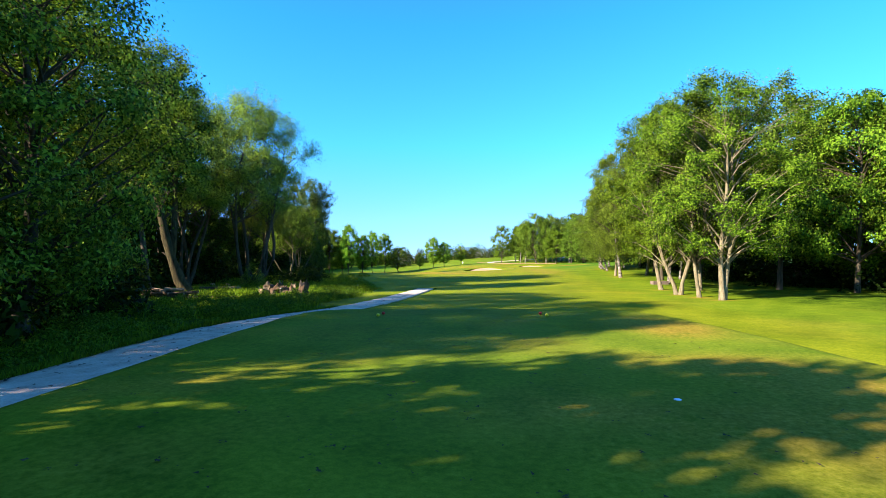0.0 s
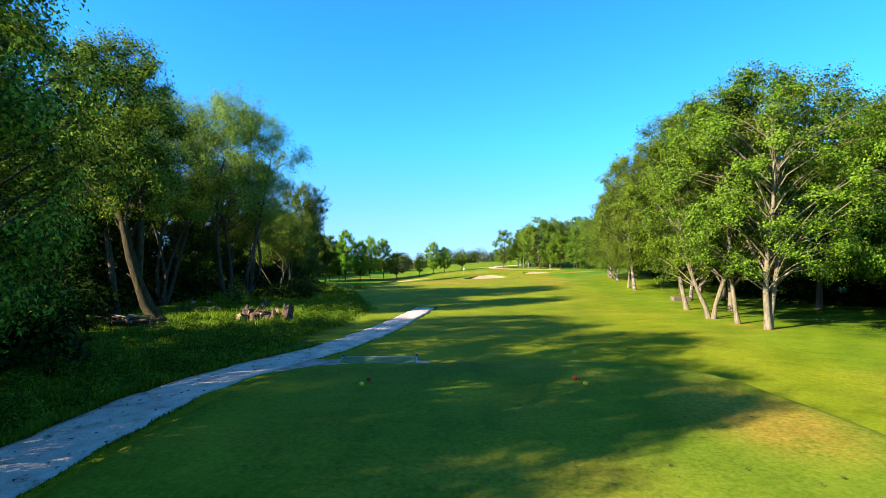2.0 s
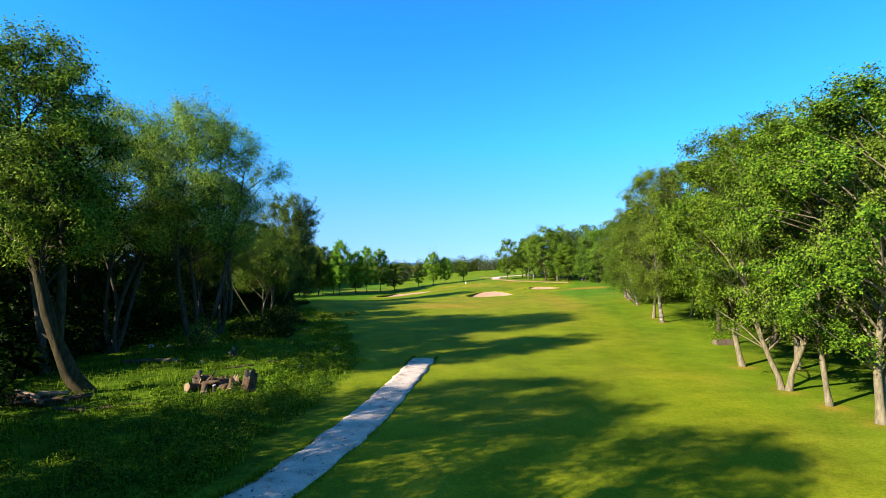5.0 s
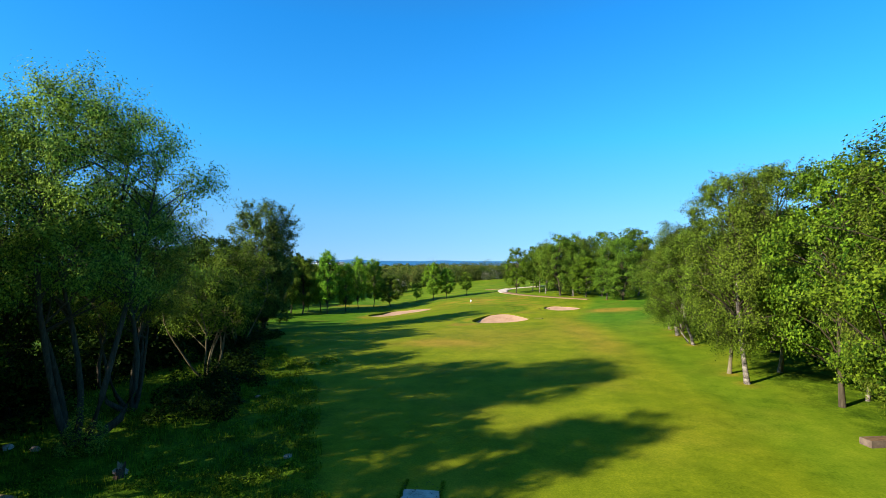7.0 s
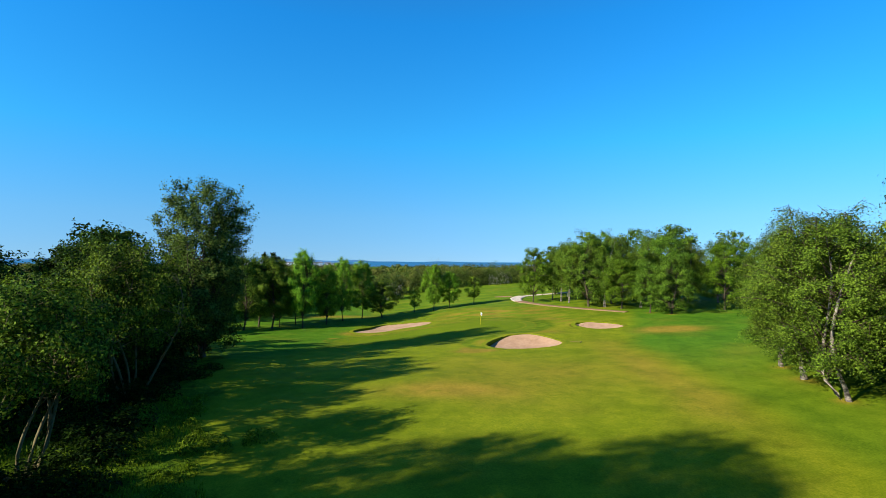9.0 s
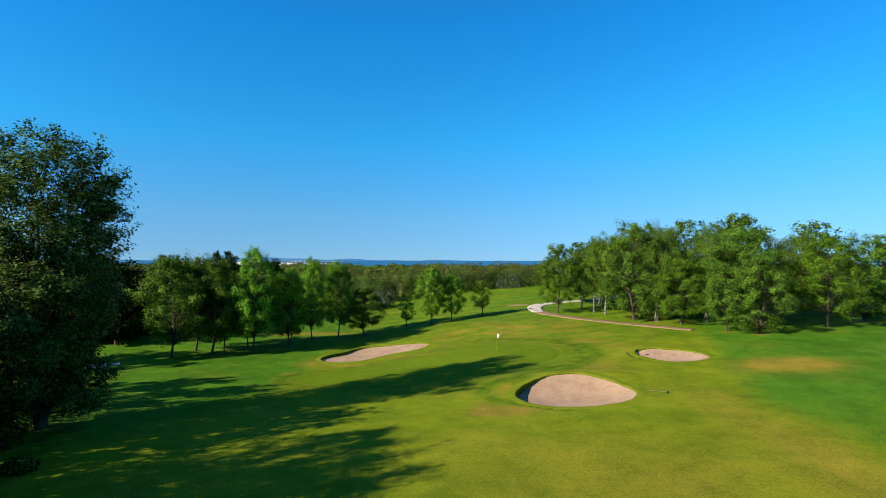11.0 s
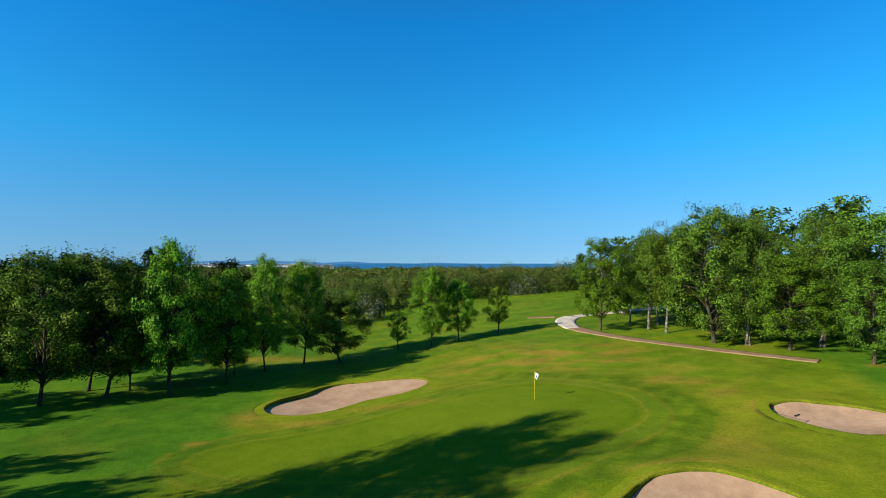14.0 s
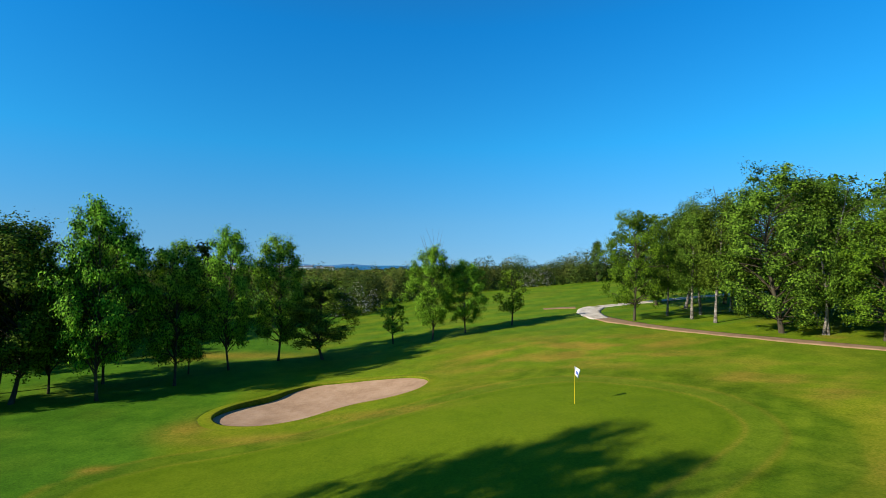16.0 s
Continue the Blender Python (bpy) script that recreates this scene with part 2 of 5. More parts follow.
# ---- the lie of the land ----
def sstep(a, b, v):
    u = np.clip((v - a) / (b - a), 0.0, 1.0)
    return u * u * (3 - 2 * u)


def bell(x, y, cx, cy, rx, ry):
    return np.exp(-((x - cx) / rx) ** 2 - ((y - cy) / ry) ** 2)


def soft(v, k=6.0):
    return 0.5 * (v + np.sqrt(v * v + k * k))


def land(x, y):
    """The height of the ground before the bunkers are dug."""
    z = 2.15 + 0.75 * sstep(45, 105, y) + 3.6 * sstep(140, 225, y)
    z = z + (0.012 + 0.046 * sstep(50, 125, y)) * (soft(x - 4) - soft(-4.0)) * (1 - 0.5 * sstep(40, 90, x))
    z = z - 1.55 * sstep(95, 138, y) * sstep(-6, 17, -x)
    d = (np.where(x < 1, (1 - x) / 7.9, (x - 1) / 8.6) ** 6 + (np.abs(y - 8.0) / 16.6) ** 6) ** (1 / 6)
    z = z + 0.72 * (1 - sstep(0.95, 1.07, d))
    z = z + 0.45 * bell(x, y, 6, 157, 13, 8) + 0.1 * bell(x, y, 5, 134, 12, 9) + 0.35 * bell(x, y, 24, 150, 14, 16)
    z = z + 0.3 * bell(x, y, -2, 97, 7, 4) + 0.3 * bell(x, y, 16, 167, 9, 8) + MOUND * bell(x, y, 9.5, 122.5, 5.5, 2.6) + 0.35 * bell(x, y, 20.5, 133.0, 4.0, 2.4)
    return z - z * sstep(230, 420, np.hypot(x, y))


MOUND = 0.55


BUNKERS = {   # middle, half length, half width, turn of the long axis, depth, swellings of the rim
    "front": (8.6, 118.1, 4.75, 4.3, -20, 0.85, ((1, 0.005, -0.091), (2, -0.028, 0.042), (3, 0.041, -0.016))),
    "right": (21.6, 129.5, 3.5, 2.7, -37, 0.55, ((1, 0.071, 0.042), (2, 0.015, 0.015), (3, -0.063, 0.035))),
    "left": (-11.7, 144.7, 7.1, 4.0, 15, 0.42, ((1, 0.012, -0.093), (2, -0.031, 0.167), (3, 0.103, -0.089))),
}


def outline(spec, a):
    """Radius of a bunker's rim towards the angle a, in its own axes."""
    cx, cy, ra, rb, turn, depth, swell = spec
    r = 1.0 / np.sqrt((np.cos(a) / ra) ** 2 + (np.sin(a) / rb) ** 2)
    return r * (1 + sum(c * np.cos(k * a) + d * np.sin(k * a) for k, c, d in swell))


def rim(spec, x, y):
    """How far inside (below 1) or outside the rim a place lies, and the rim's radius there."""
    cx, cy, ra, rb, turn, depth, swell = spec
    c, s = math.cos(radians(turn)), math.sin(radians(turn))
    u, v = (x - cx) * c + (y - cy) * s, -(x - cx) * s + (y - cy) * c
    r = outline(spec, np.arctan2(v, u))
    return np.sqrt(u * u + v * v) - r


def ground(x, y):
    """The height of the turf, bunkers dug out."""
    x, y = np.asarray(x, float), np.asarray(y, float)
    z = land(x, y)
    for spec in BUNKERS.values():
        z = z - (spec[5] + 0.25) * (1 - sstep(0.10, 0.55, rim(spec, x, y)))
    return z


def gz(x, y):
    return float(land(np.asarray(float(x)), np.asarray(float(y))))


# ---- mesh helpers ----
def mesh_of(name, verts, faces, mat, smooth=False):
    me = bpy.data.meshes.new(name)
    me.from_pydata([tuple(v) for v in verts] if not isinstance(verts, np.ndarray) else verts.tolist(), [], faces.tolist() if isinstance(faces, np.ndarray) else faces)
    me.materials.append(mat)
    if smooth:
        me.polygons.foreach_set("use_smooth", np.ones(len(me.polygons), bool))
    me.update()
    return me


def part(name, bm, mat, parent, label="", smooth=False):
    """One mesh object of its own under a thing or a part. bm: a bmesh or (verts, faces)."""
    if isinstance(bm, tuple):
        me = mesh_of(name, bm[0], bm[1], mat, smooth)
    elif isinstance(bm, bpy.types.Mesh):
        me = bm
    else:
        me = bpy.data.meshes.new(name)
        bm.to_mesh(me)
        bm.free()
        me.materials.append(mat)
        if smooth:
            me.polygons.foreach_set("use_smooth", np.ones(len(me.polygons), bool))
    ob = new(name, me)
    ob.parent = parent
    if label:
        ob["label"] = label
    return ob


def tubes(lines, sides=5):
    """Tapered tubes along lines of (points, radii); points is an (n, 3) array."""
    verts, faces, at = [], [], 0
    for pts, radii in lines:
        pts = np.asarray(pts, float)
        n = len(pts)
        way = np.gradient(pts, axis=0)
        way /= np.linalg.norm(way, axis=1)[:, None] + 1e-9
        ref = np.where(np.abs(way[:, 2:3]) > 0.9, np.array([[1.0, 0, 0]]), np.array([[0, 0, 1.0]]))
        side = np.cross(way, ref)
        side /= np.linalg.norm(side, axis=1)[:, None] + 1e-9
        up = np.cross(side, way)
        a = np.linspace(0, 2 * math.pi, sides, endpoint=False)
        ring = side[:, None] * np.cos(a)[None, :, None] + up[:, None] * np.sin(a)[None, :, None]
        verts.append((pts[:, None] + ring * np.asarray(radii, float)[:, None, None]).reshape(-1, 3))
        i, j = np.meshgrid(np.arange(n - 1), np.arange(sides), indexing="ij")
        k = (j + 1) % sides
        faces.append((at + np.stack([i * sides + j, i * sides + k, (i + 1) * sides + k, (i + 1) * sides + j], -1)).reshape(-1, 4))
        at += n * sides
    return np.concatenate(verts), np.concatenate(faces)


def leaves(places, size, rng, slim=0.5, lie=None, up=0.5, spread=0.35, out=None):
    """Small pointed leaves at places; lie: the ways their tips point; out: the ways their faces turn."""
    n = len(places)
    tip = rng.normal(size=(n, 3)) if lie is None else lie + spread * rng.normal(size=(n, 3))
    if out is None:
        nor = rng.normal(size=(n, 3)) + np.array([0, 0, up * 2])
    else:
        nor = out * 1.1 + 0.55 * rng.normal(size=(n, 3)) + np.array([0, 0, up])
    nor /= np.linalg.norm(nor, axis=1)[:, None] + 1e-9
    tip = tip - nor * (tip * nor).sum(1)[:, None]
    tip /= np.linalg.norm(tip, axis=1)[:, None] + 1e-9
    side = np.cross(tip, nor)
    s = size * rng.uniform(0.65, 1.3, (n, 1))
    a = places - tip * s * 0.45 + side * s * slim * 0.58
    b = places - tip * s * 0.45 - side * s * slim * 0.58
    c = places + tip * s * 0.6
    return np.stack([a, c, b], 1).reshape(-1, 3), np.arange(n * 3).reshape(-1, 3)


# ---- the ground: one sheet to the horizon ----
def steps(stops):
    out = []
    for a, b, d in stops:
        n = max(1, round((b - a) / d))
        out += [a + (b - a) * i / n for i in range(n)]
    return np.array(out + [stops[-1][1]])


def in_path(pts, x, y, half):
    """1 on a way along pts with the given half widths, 0 off it, with a soft edge."""
    best = np.full(np.shape(x), 99.0)
    for (ax, ay), (bx, by), ha, hb in zip(pts, pts[1:], half, half[1:]):
        t = np.clip(((x - ax) * (bx - ax) + (y - ay) * (by - ay)) / ((bx - ax) ** 2 + (by - ay) ** 2), 0, 1)
        d = np.hypot(x - ax - t * (bx - ax), y - ay - t * (by - ay)) - (ha + t * (hb - ha))
        best = np.minimum(best, d)
    return best


STONE_WAY = [(-8.2, -14.0), (-9.0, 0.0), (-9.3, 10.0), (-9.5, 17.1), (-9.5, 22.1), (-8.2, 26.5), (-6.1, 30.8), (-4.2, 38.9), (-2.4, 51.5), (-2.0, 55.3)]
STONE_HALF = [1.2, 1.2, 1.2, 1.2, 1.15, 1.1, 1.05, 1.0, 0.95, 0.9]


TRUNKS = [(20.2, 37.4), (20.0, 40.3), (19.8, 43.6), (21.2, 50.3), (24.4, 49.3), (25.2, 76.4), (24.8, 72.8), (27.8, 89.0), (28.8, 94.8), (29.8, 99.4), (29.4, 151.4), (37, 139), (34.5, 141.8)]


def fuzzy(x, y, scale, seed):
    """Smooth wandering values about 0."""
    x, y = x / scale + seed, y / scale - seed
    return (np.sin(x * 1.7 + 1.3 * np.sin(y * 1.1)) + np.sin(y * 1.9 + 1.7 * np.sin(x * 0.8 + 2)) + 0.6 * np.sin(3.1 * x - 2.3 * y) + 0.5 * np.sin(4.3 * y + 3.7 * x + seed)) / 3.0


GREEN_EDGE = [(12.5, 131), (13.2, 136), (12.3, 139), (10.1, 141.6), (7.4, 143.5), (3.6, 144.2), (0.2, 143.4), (-3.3, 141.8), (-6.4, 139.9), (-10.2, 137.2), (-13.8, 135.6), (-17.9, 134), (-20.5, 130.5), (-19.5, 127), (-15, 124.4), (-8, 122.9), (-2, 121.8), (1.7, 122.3), (5.1, 124.5), (9.3, 127.9)]


def ring_gap(pts, x, y):
    """Metres outside (or, below 0, inside) a closed ring, its corners rounded."""
    p = np.array(pts, float)
    for _ in range(3):
        p = np.stack([0.75 * p + 0.25 * np.roll(p, -1, 0), 0.25 * p + 0.75 * np.roll(p, -1, 0)], 1).reshape(-1, 2)
    gap = np.full(np.shape(x), 60.0)
    near = (x > p[:, 0].min() - 9) & (x < p[:, 0].max() + 9) & (y > p[:, 1].min() - 9) & (y < p[:, 1].max() + 9)
    u, v = x[near], y[near]
    best, inside = np.full(u.shape, 99.0), np.zeros(u.shape, bool)
    for (ax, ay), (bx, by) in zip(p, np.roll(p, -1, 0)):
        t = np.clip(((u - ax) * (bx - ax) + (v - ay) * (by - ay)) / ((bx - ax) ** 2 + (by - ay) ** 2), 0, 1)
        best = np.minimum(best, np.hypot(u - ax - t * (bx - ax), v - ay - t * (by - ay)))
        inside ^= ((ay > v) != (by > v)) & (u < (bx - ax) * (v - ay) / (by - ay + 1e-12) + ax)
    gap[near] = np.where(inside, -best, best)
    return gap


def build_ground():
    xs = steps([(-4900, -900, 800), (-900, -200, 70), (-200, -60, 7), (-60, -21, 0.9), (-21, -15, 0.42), (-15, -6, 0.33), (-6, 14.4, 0.2), (14.4, 28, 0.5), (28, 60, 0.9), (60, 200, 7), (200, 900, 70), (900, 4900, 800)])
    ys = steps([(-900, -200, 70), (-200, -30, 8), (-30, 0, 0.8), (0, 30, 0.6), (30, 111, 1.0), (111, 119, 0.4), (119, 121.4, 0.33), (121.4, 145, 0.2), (145, 150, 0.4), (150, 190, 0.8), (190, 260, 2.0), (260, 500, 8), (500, 1300, 50)])
    x, y = np.meshgrid(xs, ys)
    z = ground(x, y) + 0.025 * fuzzy(x, y, 2.4, 3) * (np.hypot(x, y - 80) < 140)
    rough_edge = np.interp(y, [-30, 0, 20, 30, 47, 56, 72, 88, 110, 130, 200], [-8, -8, -9.5, -7, -6.4, -7.5, -11.5, -19, -27, -36, -60])
    rough = sstep(-1.2, 1.6, rough_edge - x + 1.3 * fuzzy(x, y, 2.6, 5)) * (y < 132)
    z = z + 0.10 * rough * fuzzy(x, y, 1.1, 8) * sstep(0.2, 1.0, in_path(STONE_WAY, x, y, STONE_HALF))
    z = z - 0.04 * (1 - sstep(-0.4, 0.2, in_path(STONE_WAY, x, y, STONE_HALF)))
    wood = sstep(-1.5, 1.5, x - np.interp(y, [-30, 36, 52, 75, 100, 106, 140], [30, 24, 24.5, 28, 33, 60, 60]) + fuzzy(x, y, 2.5, 2))
    deep = sstep(-2, 2, x - np.interp(y, [0, 40, 75, 100, 112, 125, 150], [16, 16, 20.5, 22, 21, 25, 34]) + 0.8 * fuzzy(x, y, 3, 1))
    deep = deep * (0.45 + 0.55 * sstep(95, 115, y))
    deep = np.maximum(deep, sstep(-2, 2, np.interp(y, [96, 112, 130, 150], [-30, -22, -17, -18]) - x + fuzzy(x, y, 3, 4)) * (y > 96))
    gd = ring_gap(GREEN_EDGE, x, y) + 0.07 * fuzzy(x, y, 3, 6)
    collar = sstep(-1.6, -1.45, gd) * (1 - sstep(-0.1, 0.05, gd))
    mown_lines = np.exp(-((gd + 1.6) / 0.13) ** 2) + 0.9 * np.exp(-((gd + 0.02) / 0.15) ** 2)
    band = in_path([(14.2, 136.5), (14.0, 132.0), (11.2, 127.6), (7.2, 124.4), (3.4, 122.2), (1.5, 120.4), (1.0, 118.7), (1.7, 116.6), (3.6, 114.9)], x, y, [1.0, 1.3, 1.2, 0.7, 0.6, 0.55, 0.5, 0.45, 0.3])
    fringe = np.maximum(0.6 * sstep(0.05, 0.5, gd) * (1 - sstep(1.6, 3.2, gd)) * sstep(-22, -8, x), 1 - sstep(-0.15, 0.35, band))
    long = np.maximum(1 - sstep(-0.2, 0.3, band), 0.75 * np.exp(-((gd - 0.5) / 0.55) ** 2) * sstep(-14, -6, x)) + 0.5 * np.exp(-((gd + 2.3) / 0.35) ** 2)
    long = long + 0.55 * bell(x, y, 13, 146, 9, 2.0) * np.clip(0.4 + fuzzy(0.4 * x, y, 1.0, 3), 0, 1)
    long = long + 0.28 * collar + 0.85 * sstep(0.1, 0.3, gd) * (1 - sstep(1.8, 3.8, gd)) * sstep(-2, 4, x) + 0.35 * collar * sstep(3, -3, x)
    long = 0.95 * np.clip(long, 0, 1) * np.clip(0.75 + 0.9 * fuzzy(x, y, 0.7, 5), 0.2, 1)
    behind = sstep(2.0, 4.0, gd) * sstep(130, 146, y)
    tee = (1 - sstep(0.93, 1.0, (np.where(x < 1, (1 - x) / 7.9, (x - 1) / 8.6) ** 6 + (np.abs(y - 8.0) / 16.6) ** 6) ** (1 / 6)))
    deep = np.maximum(deep, 0.75 * tee)
    deep = np.clip(np.maximum(np.maximum(deep, 0.3 * fringe), np.maximum(0.35 * behind, 0.5 * collar)) - 0.25 * mown_lines, 0, 1)
    deep = np.clip(deep + 0.4 * sstep(-0.3, 0.3, np.sin((y - 0.42 * x) * 1.35 + 0.5 * fuzzy(x, y, 9, 2))) * sstep(153, 160, y) * (y < 230), 0, 1)
    green = (1 - sstep(-0.05, 0.1, gd)) * (1 - 0.65 * collar) * (1 - 0.3 * np.clip(mown_lines, 0, 1))
    dry = 1.3 * bell(x, y, 7.3, 17.5, 1.5, 2.2) + 1.1 * bell(x, y, 6.7, 9.2, 1.3, 1.6) + 0.6 * bell(x, y, 5.9, 10.9, 1.6, 1.0) + 0.55 * bell(x, y, 2.6, 7.4, 1.3, 0.8) + 0.7 * bell(x, y, 5.2, 6.6, 1.6, 1.2) + 0.4 * bell(x, y, -4.5, 9.0, 1.0, 0.8) + 0.5 * bell(x, y, -5.9, 8.4, 0.9, 0.9) + 0.3 * bell(x, y, 1.0, 14.0, 3.0, 1.0)
    dry = dry + tee * (0.10 + 0.30 * np.clip(fuzzy(x, y, 1.6, 3) + 0.1, 0, 1) + 0.35 * bell(x, y, 5.0, 6.0, 3.5, 4.0))
    dry = dry + 3.2 * bell(x, y, 2.0, 113.2, 1.9, 0.9) + 0.9 * bell(x, y, 0.8, 115.0, 0.7, 1.2) + 0.8 * bell(x, y, 3.2, 119.6, 0.9, 2.2) + 0.8 * bell(x, y, 8.0, 123.1, 4.0, 0.8) + 2.0 * bell(x, y, 30.0, 123.2, 3.8, 2.4)
    dry = dry + 1.5 * bell(x, y, 8.0, 151.5, 11, 5.5) * np.clip(0.35 + 1.2 * fuzzy(0.45 * x, y, 1.1, 9), 0, 1) + 0.9 * bell(x, y, 18, 139, 5, 6) * np.clip(0.3 + fuzzy(0.6 * x, y, 1.3, 4), 0, 1) + 1.5 * bell(x, y, -6.4, 139.4, 4.4, 0.8) + 1.0 * bell(x, y, -13.5, 136.4, 3.6, 0.8) + 0.9 * bell(x, y, -18.2, 138.4, 1.5, 1.6) + 1.2 * bell(x, y, -19.4, 132.4, 0.7, 0.5) + 0.5 * bell(x, y, -2.0, 143.4, 3.0, 0.8)
    dry = dry + 0.6 * bell(x, y, 18, 100, 2.6, 16) + 0.45 * bell(x, y, 6, 100, 9, 9) + 0.9 * bell(x, y, -2, 94, 6, 2.0) + 0.9 * bell(x, y, -25, 160, 8, 1.6) + 0.8 * bell(x, y, 18.6, 131.0, 1.0, 1.6) + 0.45 * bell(x, y, 13.5, 126, 2.0, 3)
    dry = dry + 0.5 * np.clip(mown_lines, 0, 1) + 0.08 * collar
    dry = dry + 1.2 * bell(x, y, -0.2, 26.4, 2.2, 0.6) + 1.0 * bell(x, y, 0.6, 27.2, 0.6, 0.9)
    dry = dry + 0.9 * bell(x, y, 1.5, 24.25, 6.0, 0.3)
    for tx, ty in TRUNKS:
        dry = dry + 1.2 * bell(x, y, tx - 0.1, ty - 0.2, 0.75, 0.6)
    dry = np.clip(dry + (0.24 - 0.16 * tee) * np.clip(fuzzy(x, y, 4, 12), 0, 1), 0, 1) * (1 - rough) * (1 - 0.6 * fringe) * (1 - 0.75 * green)
    dry = np.maximum(dry, 0.42 * np.clip(mown_lines, 0, 1) * sstep(-3, 6, x))
    ny, nx = x.shape
    i, j = np.meshgrid(np.arange(ny - 1), np.arange(nx - 1), indexing="ij")
    f = np.stack([i * nx + j, i * nx + j + 1, (i + 1) * nx + j + 1, (i + 1) * nx + j], -1).reshape(-1, 4)
    me = mesh_of("ground", np.stack([x, y, z], -1).reshape(-1, 3), f, TURF, True)
    for name, values in (("rough", np.maximum(rough, 0.8 * wood)), ("deep", deep), ("green", green), ("dry", dry), ("long", long)):
        me.attributes.new(name, "FLOAT", "POINT").data.foreach_set("value", np.clip(values, 0, 1).reshape(-1).astype(np.float32))
    return tagged(new("ground", me), "mown golf course grass with drier brown patches", "grass", kind="structure")


build_ground()


def build_bunker(name, label):
    """Raked sand in a hollow with a turf lip that folds down to it."""
    spec = BUNKERS[name]
    cx, cy, ra, rb, turn, depth, swell = spec
    c, s = math.cos(radians(turn)), math.sin(radians(turn))
    a = np.linspace(0, 2 * math.pi, 180, endpoint=False)
    r = outline(spec, a) + 0.025 * np.sin(9 * a) + 0.015 * np.sin(17 * a + 1)

    def ring(add, k=1.0):
        u, v = (r * k + add) * np.cos(a), (r * k + add) * np.sin(a)
        return cx + u * c - v * s, cy + u * s + v * c
    holder = tagged(new("bunker"), label, "bunker", kind="structure")
    holder.location = (0, 0, 0)
    steep = np.clip(np.cos(a + radians(turn) - radians(172)), 0, 1) ** 4
    lip_high = 0.10 + (0.26 if name == "left" else 0.42) * steep + 0.04 * np.clip(np.sin(a + radians(turn)), 0, 1)
    # sand
    verts, n = [], 180
    for k in (0.0, 0.25, 0.5, 0.7, 0.85, 0.95, 1.0):
        x, y = ring(0.0, k)
        rise = k ** 2.2
        z = land(x, y) - (1 - rise) * depth - rise * lip_high + 0.012 * fuzzy(x, y, 0.9, 3)
        verts.append(np.stack([x, y, z], -1))
    sand_edge = verts[-1][:, 2]
    verts = np.concatenate(verts)
    idx = np.arange(n)
    nxt = (idx + 1) % n
    faces = np.concatenate([np.stack([k * n + idx, k * n + nxt, (k + 1) * n + nxt, (k + 1) * n + idx], -1) for k in range(6)])
    part("sand", (verts, faces), SAND, holder, "raked pale pinkish sand", True)
    # turf lip
    rows = []
    for add, up in ((1.15, -0.06), (0.75, 0.006), (0.5, 0.02), (0.25, 0.045), (0.08, 0.045), (0.0, 0.02)):
        x, y = ring(add)
        rows.append(np.stack([x, y, land(x, y) + up * (0.5 + (0.2 if name == "left" else 0.9) * steep)], -1))
    x, y = ring(0.02)
    low = np.stack([x, y, sand_edge - 0.08], -1)
    rows.append(low)
    verts = np.concatenate(rows)
    faces = np.concatenate([np.stack([k * n + idx, (k + 1) * n + idx, (k + 1) * n + nxt, k * n + nxt], -1) for k in range(6)])
    me = mesh_of("lip", verts, faces[:, ::-1], TURF, True)
    dry = np.concatenate([np.full(n, d) for d in (0.05, 0.05, 0.1, 0.2, 0.35, 0.4, 0.3)])
    for nm, values in (("rough", np.concatenate([np.full(n, d) for d in (0, 0, 0, 0, 0, 0.3, 0.9)])), ("deep", np.full(7 * n, 0.1)), ("green", np.zeros(7 * n)), ("dry", dry)):
        me.attributes.new(nm, "FLOAT", "POINT").data.foreach_set("value", values.astype(np.float32))
    part("lip", me, TURF, holder, "turf edge turned down into the sand")


build_bunker("front", "large round golf bunker of pinkish sand")
build_bunker("right", "small kidney golf bunker of pale sand")
build_bunker("left", "long curved golf bunker of pinkish sand")


